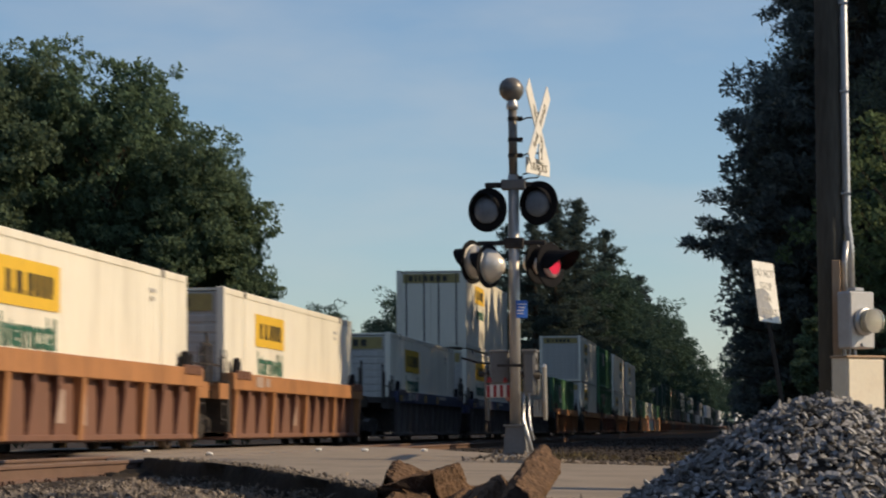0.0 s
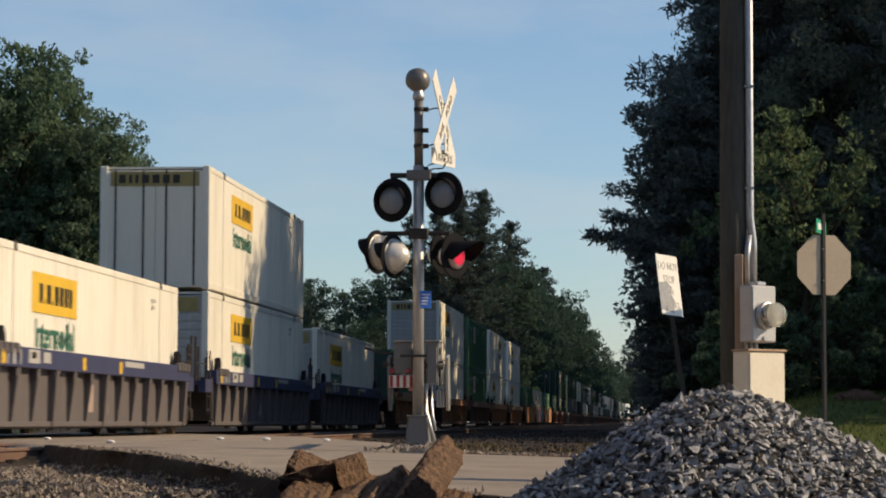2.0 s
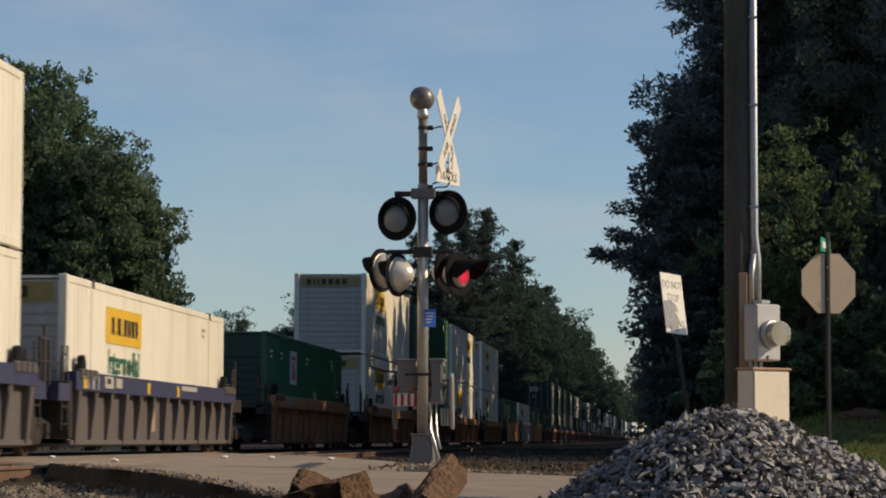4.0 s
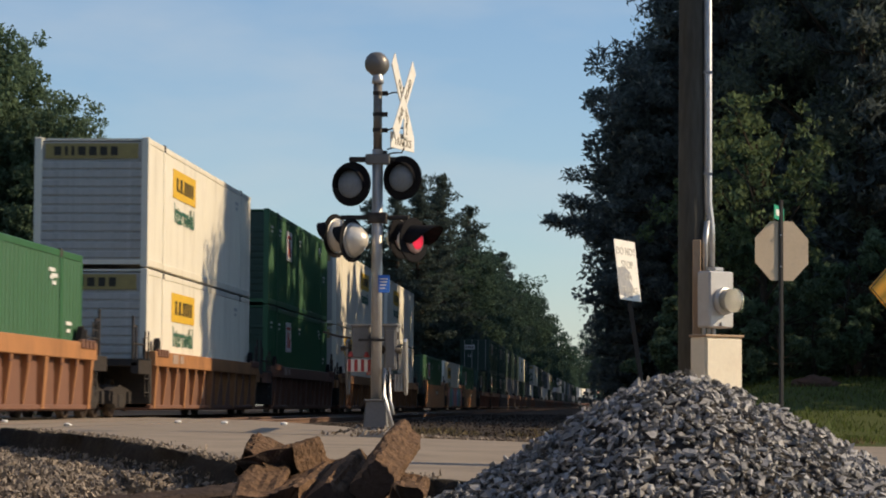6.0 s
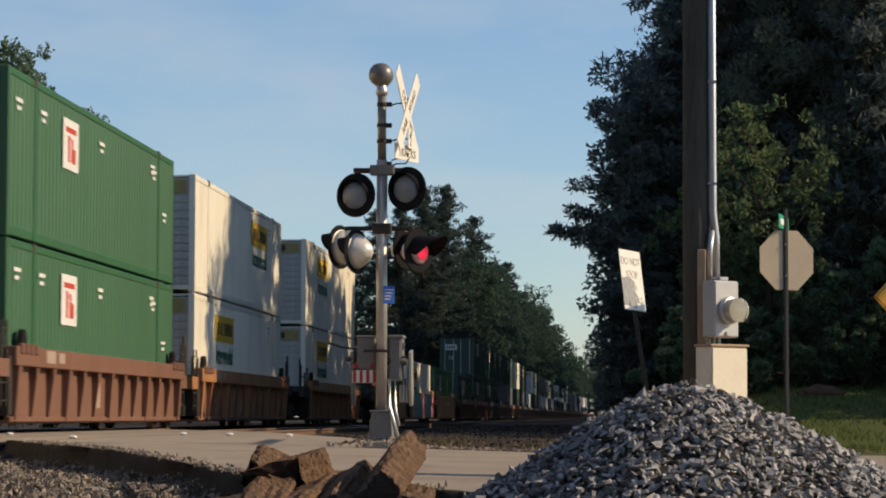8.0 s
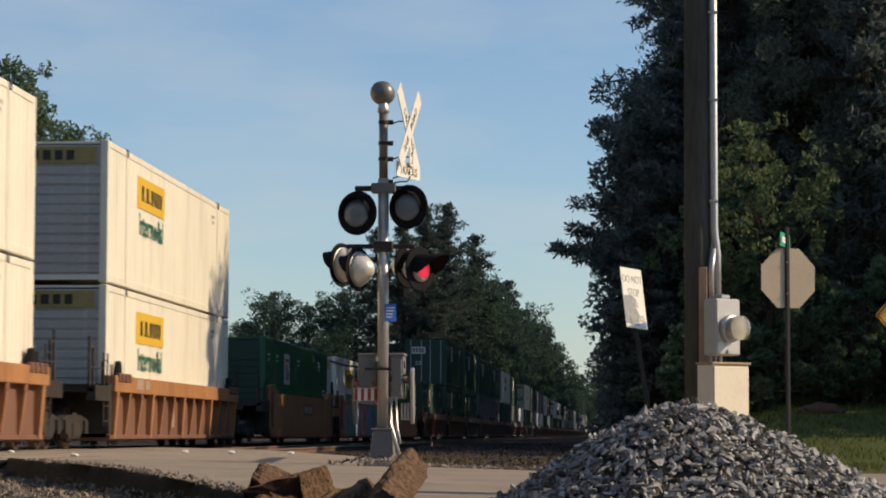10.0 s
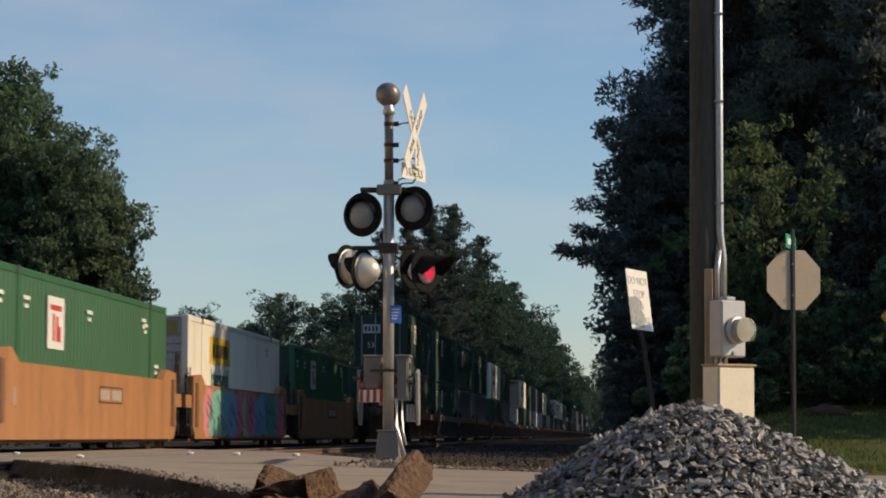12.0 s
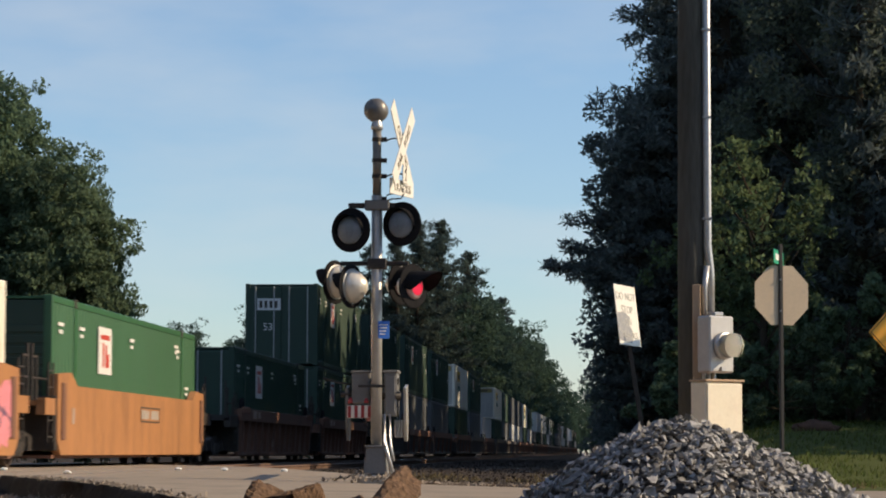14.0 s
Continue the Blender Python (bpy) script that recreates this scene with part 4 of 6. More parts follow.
def build_signal():
    s = thing("crossing_signal", pose(-2.57, 28.3, 0.0), "silver railway crossing signal with flashers, crossbuck and gate", "crossing signal")
    bm = bmesh.new()
    tube(bm, [(0, 0, 0.35), (-0.005, 0, 3.2)], 0.062, 16)
    part("mast", bm, M["silver"], s, "silver-painted steel mast", True)
    bm = bmesh.new()
    tube(bm, [(-0.005, 0, 3.2), (-0.01, 0, 3.99)], 0.05, 14)
    part("upper_mast", bm, M["old_silver"], s, "", True)
    bm = bmesh.new()
    for z in (3.16, 3.42, 3.60, 3.84):
        lathe_b = bmesh.new()
        lathe(lathe_b, [(0.058, z - 0.02), (0.058, z + 0.02)], pose(-0.007, 0, 0), 14)
        box(lathe_b, 0.04, 0.105, -0.02, 0.02, z - 0.025, z + 0.025)
        part("band_clamp", lathe_b, M["black_steel"], s)
    bm.free()
    # the bell on top
    bm = bmesh.new()
    lathe(bm, [(0.02, -0.11), (0.10, -0.11), (0.132, -0.07), (0.136, 0.02), (0.11, 0.085), (0.05, 0.115), (0.01, 0.12)], pose(-0.025, 0, 4.18, 78, 0, -14), 24)
    bell = part("bell", bm, M["old_silver"], s, "round weathered silver bell", True)
    bm = bmesh.new()
    lathe(bm, [(0.065, 3.95), (0.07, 3.99), (0.05, 4.05), (0.035, 4.09)], pose(-0.01, 0, 0), 14)
    part("bell_base", bm, M["galv"], bell, "", True)
    # crossbuck: two crossed blades facing the road's traffic
    turn = pose(0.275, 0.02, 3.755, 0, 0, 80)
    cb = part("crossbuck_blade", bevelled(boxes((-0.61, 0.61, -0.006, 0.006, -0.1, 0.1)), 0.003), M["sign_white"], s, "white crossbuck blade with black letters")
    cb.matrix_basis = turn @ pose(0, 0.0, 0, 0, 45, 0)
    cc = part("crossbuck_blade", bevelled(boxes((-0.61, 0.61, -0.006, 0.006, -0.1, 0.1)), 0.003), M["sign_white"], s, "white crossbuck blade with black letters")
    cc.matrix_basis = turn @ pose(0, -0.02, 0, 0, -45, 0)
    words("lettering", "CROSSING", 0.125, pose(0, -0.008, 0, 90, 0, 0), M["worn_print"], cb)
    words("lettering", "RAIL    ROAD", 0.125, pose(0, -0.008, 0, 90, 0, 0), M["worn_print"], cc)
    tp = part("track_count_plate", bevelled(boxes((-0.33, 0.33, -0.006, 0.006, -0.09, 0.09)), 0.003), M["sign_white"], s, "white plate with the word tracks")
    tp.matrix_basis = pose(0.275, 0.0, 3.285, 0, 0, 71)
    words("lettering", "TRACKS", 0.13, pose(0, -0.008, -0.01, 90, 0, 0), M["worn_print"], tp)
    td = part("track_count_plate", bevelled(boxes((-0.10, 0.10, -0.006, 0.006, -0.09, 0.09)), 0.003), M["sign_white"], s, "white plate with a figure two")
    td.matrix_basis = turn @ pose(0.02, -0.035, -0.33)
    words("lettering", "2", 0.15, pose(0, -0.008, -0.01, 90, 0, 0), M["worn_print"], td)
    bm = bmesh.new()
    for z, x1 in ((3.85, 0.26), (3.44, 0.30), (3.22, 0.27), (3.16, 0.27)):
        tube(bm, [(0.1, 0, z - 0.02), (0.16, 0, z), (x1, 0, z + 0.005), (x1 + 0.03, 0, z + 0.06)], 0.009, 6)
    part("sign_bracket", bm, M["black_steel"], s)
    # upper flashers, looking along the parallel road
    arm = part("crossarm", bevelled(boxes((-0.33, 0.33, -0.03, 0.03, 3.055, 3.115)), 0.01), M["black_steel"], s)
    part("arm_clamp", bevelled(boxes((-0.14, 0.14, -0.08, 0.08, 3.03, 3.145)), 0.02, 2), M["machine"], arm, "grey cast clamp")
    flashing_light(s, -0.295, -0.06, 2.80, -24, M["lens_dark"], "black round backing with an unlit lens", 0.12, None, 0.158)
    flashing_light(s, 0.285, -0.06, 2.87, -26, M["lens_dark"], "black round backing with an unlit lens", 0.12, None, 0.158)
    # lower flashers, back to back across the road
    bm = boxes((-0.42, 0.36, -0.03, 0.03, 2.40, 2.45), (-0.11, 0.11, -0.08, 0.08, 2.36, 2.48))
    part("crossarm", bevelled(bm, 0.01), M["black_steel"], s)
    flashing_light(s, -0.50, 0.22, 2.23, -118, M["lens_dark"], "flasher turned away with a silver housing", 0.22)
    flashing_light(s, -0.28, -0.12, 2.16, -118, M["lens_dark"], "flasher turned away with a silver housing", 0.22)
    flashing_light(s, 0.265, 0.2, 2.215, 56, M["lens_pale"], "flasher with a glowing red lens", 0.3, M["red_dim"])
    flashing_light(s, 0.42, -0.14, 2.16, 56, M["lens_pale"], "flasher with a glowing red lens", 0.38, M["red_lit"])
    bm = bmesh.new()
    tube(bm, [(-0.05, 0, 2.42), (-0.25, 0.1, 2.42), (-0.42, 0.2, 2.43), (-0.42, 0.2, 2.3)], 0.016, 6)
    tube(bm, [(0.05, 0, 2.42), (0.2, 0.1, 2.44), (0.26, 0.2, 2.4)], 0.016, 6)
    part("cable_conduit", bm, M["galv"], s, "", True)
    # blue emergency plate: letters too small to read
    bp = part("blue_plate", bevelled(boxes((-0.065, 0.065, -0.004, 0.004, -0.1, 0.1)), 0.003), M["sign_blue"], s, "small blue plate with white bars")
    bp.matrix_basis = pose(0.085, -0.07, 1.67, 0, 0, 18)
    part("lettering_bar", boxes(*[(-0.05, 0.045 - 0.01 * k, -0.008, -0.004, 0.05 - 0.035 * k, 0.062 - 0.035 * k) for k in range(4)]), M["white_print"], bp)
    # gate machine, counterweights and arm
    g = part("gate_machine", bevelled(boxes((0.075, 0.225, 0.06, 0.42, 0.70, 1.20)), 0.02, 2), M["machine"], s, "grey gate machine housing")
    part("housing_lid", bevelled(boxes((0.06, 0.24, 0.045, 0.435, 1.185, 1.22)), 0.01), M["machine"], g)
    for z in (0.8, 1.05):
        part("door_hinge", boxes((0.226, 0.24, 0.1, 0.15, z, z + 0.08)), M["black_steel"], g)
    part("housing_door", bevelled(boxes((0.095, 0.205, 0.048, 0.062, 0.74, 1.15)), 0.006), M["machine"], g)
    g = part("motor_case", bevelled(boxes((-0.29, -0.08, 0.06, 0.40, 0.84, 1.20)), 0.02, 2), M["machine"], s, "grey motor case beside the mast")
    part("case_lid", bevelled(boxes((-0.30, -0.07, 0.045, 0.415, 1.185, 1.215)), 0.01), M["machine"], g)
    part("clamp_bolt", boxes((-0.2, 0.1, -0.075, -0.06, 1.02, 1.05)), M["black_steel"], g)
    bm = bmesh.new()
    tube(bm, [(0.0, 0.1, 0.93), (0.27, 0.1, 0.93)], 0.05, 12)
    part("main_shaft", bm, M["black_steel"], s, "", True)
    # crank arms on both sides carry the weights
    for x in (-0.345, 0.315):
        bm = bmesh.new()
        prof = [(0.06, 1.02), (0.30, 1.06), (0.40, 0.60), (0.34, 0.42), (0.22, 0.42), (0.12, 0.62)]
        p0 = [bm.verts.new((x - 0.018, q, z)) for q, z in prof]
        p1 = [bm.verts.new((x + 0.018, q, z)) for q, z in prof]
        bm.faces.new(p0)
        bm.faces.new(p1[::-1])
        for k in range(len(prof)):
            q = (k + 1) % len(prof)
            bm.faces.new((p1[k], p1[q], p0[q], p0[k]))
        bmesh.ops.recalc_face_normals(bm, faces=bm.faces)
        # left arm in dull grey, its shade put into the colour
        w = part("support_arm", bevelled(bm, 0.006), M["silver" if x > 0 else "machine"], s)
        if x > 0:
            for k in range(3):
                part("counterweight", bevelled(boxes((x - 0.06 - 0.035 * k, x - 0.03 - 0.035 * k, 0.20, 0.38, 0.46, 0.66)), 0.008), M["galv"], w)
    bm = bmesh.new()
    tube(bm, [(-0.30, 0.1, 1.06), (-0.45, 0.09, 1.08), (-0.62, 0.08, 1.13)], 0.014, 6)
    tube(bm, [(-0.30, 0.1, 0.96), (-0.42, 0.09, 0.94)], 0.03, 8)
    part("cable_arm", bm, M["black_steel"], s, "", True)
    arm = part("gate_arm", bevelled(boxes((-0.03, 0.03, 0.0, 4.6, -0.06, 0.06)), 0.008), M["sign_white"], s, "white gate arm with red stripes, lowered")
    arm.matrix_basis = pose(-0.12, 0.5, 0.77, -0.1, 0, 5.5)
    for k in range(6):
        part("red_stripe", boxes((-0.034, 0.034, 0.25 + k * 0.75, 0.6 + k * 0.75, -0.064, 0.064)), M["sign_red"], arm)
    part("arm_end", boxes((-0.032, 0.032, -0.006, 0.0, -0.06, 0.06)), M["sign_white"], arm)
    bars = boxes(*[(-0.36 + 0.075 * k, -0.325 + 0.075 * k, -0.004, 0.002, -0.068, 0.068) for k in range(5)])
    bd = part("striped_board", bevelled(boxes((-0.37, -0.02, 0.003, 0.03, -0.072, 0.072)), 0.006), M["sign_white"], s, "red and white striped board on the gate arm")
    bd.matrix_basis = pose(0.03, 0.06, 0.75)
    part("red_stripe", bars, M["sign_red"], bd)
    for x in (-0.30, -0.12):
        bm = bmesh.new()
        lathe(bm, [(0.03, 0), (0.035, 0.02), (0.025, 0.055), (0.01, 0.065)], pose(x, 0.08, 0.845), 12)
        part("arm_lamp", bm, M["sign_red"], s, "small red arm lamp", True)
    # foot: tapered skirt, its shade put into the grey, on a concrete block
    bm = bmesh.new()
    for z0, a, z1, b in ((0.04, 0.138, 0.36, 0.104),):
        v = [bm.verts.new((x * a, y * a, z0)) for x, y in ((-1, -1), (1, -1), (1, 1), (-1, 1))] + [bm.verts.new((x * b, y * b, z1)) for x, y in ((-1, -1), (1, -1), (1, 1), (-1, 1))]
        for f in ((3, 2, 1, 0), (4, 5, 6, 7), (0, 1, 5, 4), (1, 2, 6, 5), (2, 3, 7, 6), (3, 0, 4, 7)):
            bm.faces.new([v[i] for i in f])
    part("foot_skirt", bevelled(bm, 0.012), M["machine"], s)
    part("skirt_flange", bevelled(boxes((-0.125, 0.125, -0.125, 0.125, 0.345, 0.37)), 0.006), M["machine"], s)
    part("footing", bevelled(boxes((-0.2, 0.2, -0.2, 0.2, -0.3, 0.04)), 0.03), M["concrete"], s, "grey concrete footing")
    bm = bmesh.new()
    tube(bm, [(0.09, -0.05, 0.72), (0.1, -0.06, 0.42), (0.13, -0.12, 0.30), (0.20, -0.15, 0.06)], 0.024, 10)
    tube(bm, [(0.15, 0.0, 0.72), (0.16, -0.02, 0.5), (0.17, -0.08, 0.36), (0.21, -0.13, 0.2)], 0.016, 8)
    part("cable_conduit", bm, M["galv"], s, "", True)


# ---------- utility pole with electric meter ----------
def build_pole():
    gz = ground_z(0.64, 18.5)
    p = thing("utility_pole", pose(0.64, 18.5, gz), "dark weathered wooden utility pole with a metal conduit", "utility pole")
    bm = bmesh.new()
    tube(bm, [(0, 0, -0.4), (0.0, 0, 2), (0.01, 0, 5), (0.02, 0, 9.5)], [0.103, 0.1, 0.096, 0.09], 20)
    part("post", bm, M["pole_wood"], p, "", True)
    h = -gz
    bm = bmesh.new()
    tube(bm, [(0.135, -0.06, h + 1.28), (0.135, -0.06, h + 1.62), (0.115, -0.06, h + 1.80), (0.112, -0.06, 9.0)], 0.03, 12)
    part("conduit", bm, M["galv"], p, "bright galvanised conduit", True)
    bm = bmesh.new()
    tube(bm, [(0.09, -0.10, h + 1.28), (0.09, -0.10, h + 1.50), (0.108, -0.09, h + 1.66)], 0.022, 10)
    part("conduit", bm, M["galv"], p, "bright galvanised conduit", True)
    for z in (2.0, 2.75, 3.4, 4.6):
        part("conduit_strap", boxes((0.078, 0.147, -0.095, -0.05, h + z, h + z + 0.016)), M["galv"], p)
    bd = part("backing_board", bevelled(boxes((-0.03, 0.03, -0.02, 0.02, h + 0.1, h + 1.52)), 0.004), M["board"], p, "weathered wooden backing board")
    bd.location = (0.03, -0.13, 0)
    # meter socket with its round glass meter, looking to the right and forwards
    r = pose(0.17, -0.20, h + 1.08, 0, 0, 45)
    mb = part("meter_socket", bevelled(boxes((-0.13, 0.13, -0.055, 0.075, -0.205, 0.205)), 0.012), M["meter_box"], p, "grey metal electric meter socket")
    mb.matrix_basis = r
    bm = bmesh.new()
    lathe(bm, [(0.095, 0.0), (0.1, 0.015), (0.1, 0.04), (0.09, 0.045)], pose(0.0, -0.055, -0.01, 90, 0, 0), 28)
    part("meter_ring", bm, M["galv"], mb, "", True)
    bm = bmesh.new()
    lathe(bm, [(0.086, 0.0), (0.086, 0.09), (0.082, 0.1), (0.076, 0.104)], pose(0.0, -0.095, -0.01, 90, 0, 0), 28)
    part("meter_glass", bm, M["glass"], mb, "round glass meter cover", True)
    bm = bmesh.new()
    lathe(bm, [(0.074, 0.0), (0.074, 0.055)], pose(0.0, -0.098, -0.01, 90, 0, 0), 24)
    part("meter_dial", bm, M["meter_face"], mb, "pale meter dial")
    part("lid_latch", boxes((-0.02, 0.02, -0.07, -0.055, -0.19, -0.165)), M["galv"], mb)
    part("box_hub", bevelled(boxes((-0.05, 0.05, -0.03, 0.05, 0.205, 0.235)), 0.008), M["galv"], mb)
    bx = part("disconnect_box", bevelled(boxes((-0.18, 0.18, -0.09, 0.07, -0.30, 0.235)), 0.008), M["tan_box"], p, "sun-faded beige disconnect box")
    bx.matrix_basis = pose(0.16, -0.20, h + 0.575, 0, 0, 40)
    part("box_lid", bevelled(boxes((-0.19, 0.19, -0.108, 0.075, 0.232, 0.25)), 0.004), M["board"], bx)
    part("box_door", bevelled(boxes((-0.17, 0.17, -0.104, -0.09, -0.29, 0.22)), 0.005), M["tan_box"], bx)
    bm = bmesh.new()
    for x in (0.08, 0.115, 0.15):
        tube(bm, [(x, -0.18, h + 0.82), (x, -0.18, h + 0.9)], 0.014, 8)
    part("conduit_nipple", bm, M["galv"], p)


# ---------- signs ----------
def octagon(r, t):
    bm = bmesh.new()
    a = [bm.verts.new((r * math.cos(math.pi / 8 + k * math.pi / 4), -t, r * math.sin(math.pi / 8 + k * math.pi / 4))) for k in range(8)]
    b = [bm.verts.new((r * math.cos(math.pi / 8 + k * math.pi / 4), t, r * math.sin(math.pi / 8 + k * math.pi / 4))) for k in range(8)]
    bm.faces.new(a)
    bm.faces.new(b[::-1])
    for k in range(8):
        bm.faces.new((a[k], b[k], b[(k + 1) % 8], a[(k + 1) % 8]))
    bmesh.ops.recalc_face_normals(bm, faces=bm.faces)
    return bm


def build_signs():
    gz = ground_z(0.48, 32.2)
    s = thing("track_warning_sign", pose(0.58, 32.2, gz, 0, -8.5, 0), "leaning white sign telling drivers not to stop on the tracks", "traffic sign")
    bm = bmesh.new()
    box(bm, -0.03, 0.03, -0.012, 0.012, -0.3, 2.5)
    box(bm, -0.012, 0.012, -0.04, 0.012, -0.3, 2.5)
    part("post", bm, M["post_dark"], s, "dark steel post")
    pl = part("sign_plate", bevelled(boxes((-0.305, 0.305, -0.005, 0.005, -0.39, 0.39)), 0.003), M["sign_white"], s, "white plate with worn black letters")
    pl.matrix_basis = pose(0.03, -0.05, 2.20 - gz - 0.14, 0, 0, 64) @ pose(0, 0, 0, 0, 5, 0)
    for text, z, size in (("DO NOT", 0.24, 0.14), ("STOP", 0.07, 0.14), ("ON", -0.09, 0.12), ("TRACKS", -0.26, 0.125)):
        words("lettering", text, size, pose(0, -0.007, z, 90, 0, 0), M["grey_print"], pl)
    # painted patch: a shadow on the plate, with some grey peeling
    bm = bmesh.new()
    ring = [(-0.3, -0.33), (0.05, -0.36), (0.10, -0.2), (0.02, -0.12), (0.06, -0.02), (-0.08, 0.04), (-0.3, 0.02)]
    bm.faces.new([bm.verts.new((x, -0.0065, z)) for x, z in ring])
    part("worn_patch", bm, M["shaded_peel"], pl, "grey patch, painted shadow with some peeling")

    gz = ground_z(2.22, 32.2)
    s = thing("stop_sign", pose(2.24, 32.2, gz), "bare metal back of an octagonal stop sign on a post", "stop sign")
    bm = bmesh.new()
    box(bm, -0.03, 0.03, -0.018, -0.006, -0.3, 2.95 - gz)
    box(bm, -0.012, 0.012, -0.026, -0.006, -0.3, 2.95 - gz)
    part("post", bm, M["post_dark"], s, "dark steel channel post", False).rotation_euler = (0, 0, radians(24))
    o = part("sign_plate", octagon(0.412, 0.004), M["sign_back"], s, "octagonal plate, its unpainted back in view")
    o.matrix_basis = pose(0.015, 0.012, 2.30 - gz, 0, 0, 24)
    o2 = part("red_face", octagon(0.405, 0.001), M["sign_red"], o)
    o2.location = (0, 0.007, 0)
    for z in (0.2, -0.2):
        bm = bmesh.new()
        lathe(bm, [(0.012, 0), (0.012, 0.02)], pose(0, -0.026, 2.3 - gz + z, 90, 0, 0), 8)
        part("bolt", bm, M["galv"], s)
    b = part("street_name_blade", bevelled(boxes((-0.38, 0.38, -0.004, 0.004, -0.09, 0.09)), 0.003), M["sign_green"], s, "green street name blade seen end-on")
    b.matrix_basis = pose(-0.02, 0, 2.78 - gz, 0, 0, 77)
    part("lettering_bar", boxes((-0.28, 0.28, -0.008, -0.004, -0.04, 0.04)), M["white_print"], b)

    gz = ground_z(5.75, 49)
    s = thing("warning_sign", pose(5.57, 49, gz), "yellow diamond warning sign on a steel post", "traffic sign")
    part("post", bevelled(boxes((-0.03, 0.03, 0.01, 0.04, -0.3, 3.1 - gz)), 0.005), M["post_dark"], s)
    d = part("sign_plate", bevelled(boxes((-0.38, 0.38, -0.004, 0.004, -0.38, 0.38)), 0.02), M["sign_yellow"], s, "yellow diamond plate")
    d.matrix_basis = pose(0, 0, 2.62 - gz, 0, 0, 24) @ pose(0, 0, 0, 0, 45, 0)
    part("border_line", boxes((-0.35, 0.35, -0.007, -0.004, -0.35, -0.335), (-0.35, 0.35, -0.007, -0.004, 0.335, 0.35),
                              (-0.35, -0.335, -0.007, -0.004, -0.335, 0.335), (0.335, 0.35, -0.007, -0.004, -0.335, 0.335)), M["black_print"], d)
    part("lettering_bar", boxes((-0.16, 0.16, -0.007, -0.004, -0.05, 0.05)), M["black_print"], d)


build_signal()
build_pole()
build_signs()


# ---------- old railway ties ----------
def old_tie(length, x, y, z, rx, ry, rz, seed, broken=0.08, material="tie_wood"):
    """A sawn beam, split and gnawed at its ends, along its own y."""
    bm = bmesh.new()
    n, q = 36, 8
    rings = []
    for i in range(n + 1):
        t = i / n
        ring = []
        for j in range(4 * q):
            side, k = divmod(j, q)
            a = -1 + k * 2 / q
            u, v = ((a, -1), (1, a), (-a, 1), (-1, -a))[side]
            yy = (t - 0.5) * length
            w = 1 + 0.12 * noise.noise((u * 1.4 + seed * 5, v * 1.4, t * 3)) + 0.10 * noise.noise((u * 5 + seed, v * 5, t * 14))
            w -= 0.11 * (abs(u) > 0.99 and abs(v) > 0.99)
            # long splits in the grain
            w -= 0.34 * max(0.0, noise.noise((u * 6 + seed * 9, v * 6, t * 1.6)) - 0.12)
            if i < 4 or i > n - 4:
                near = (4 - i) / 4 if i < 4 else (i - n + 4) / 4
                yy += broken * near * (0.6 * u * math.sin(seed * 2.3 + i // 9) + 0.5 * v * math.cos(seed * 1.7) + 0.9 * noise.noise((u * 4 + seed, v * 4, 1)))
                w *= 1 - 0.08 * near
            ring.append(bm.verts.new((0.115 * u * w, yy, 0.09 * v * w)))
        rings.append(ring)
    m = 4 * q
    for r0, r1 in zip(rings, rings[1:]):
        for j in range(m):
            bm.faces.new((r0[j], r0[(j + 1) % m], r1[(j + 1) % m], r1[j]))
    for ring in (rings[0], rings[-1]):
        c = bm.verts.new(sum((v.co for v in ring), Vector()) / m)
        for j in range(m):
            bm.faces.new((ring[j], ring[(j + 1) % m], c)).material_index = 1
    bmesh.ops.recalc_face_normals(bm, faces=bm.faces)
    t = part("railway_tie", bm, M[material])
    t.data.materials.append(M["tie_dark"])
    t.matrix_basis = pose(x, y, z, rx, ry, rz)
    look_ = "splintered brown wooden railway tie in a heap" if material == "tie_wood" else "dark creosoted railway tie lying on the ground"
    tagged(t, look_, "railway tie", "discarded ties in a heap")
    return t


old_tie(1.15, -1.80, 13.25, -0.14, 10, 6, 3, 1, 0.14)
old_tie(0.42, -1.86, 13.7, -0.01, 16, 24, 8, 2, 0.2)
old_tie(0.36, -1.68, 13.6, 0.0, 8, -14, -30, 9, 0.2)
old_tie(1.1, -1.40, 13.2, -0.13, 11, -32, -9, 3)
old_tie(1.0, -1.13, 13.1, 0.0, 17, -48, -16, 4, 0.1)
old_tie(0.9, -1.01, 12.95, -0.19, 9, -78, -6, 5, 0.14)
old_tie(1.3, -1.60, 13.2, -0.27, 2, 8, 4, 6)
old_tie(1.3, -1.18, 13.15, -0.30, 2, 4, -5, 7)
old_tie(1.2, -1.57, 13.3, -0.15, 6, -20, -6, 10, 0.1)
old_tie(1.2, -2.02, 13.1, -0.36, 2, 14, 20, 11, 0.1)
old_tie(1.2, -2.62, 15.4, -0.33, 4, 10, -52, 8, 0.08, "tie_dark")


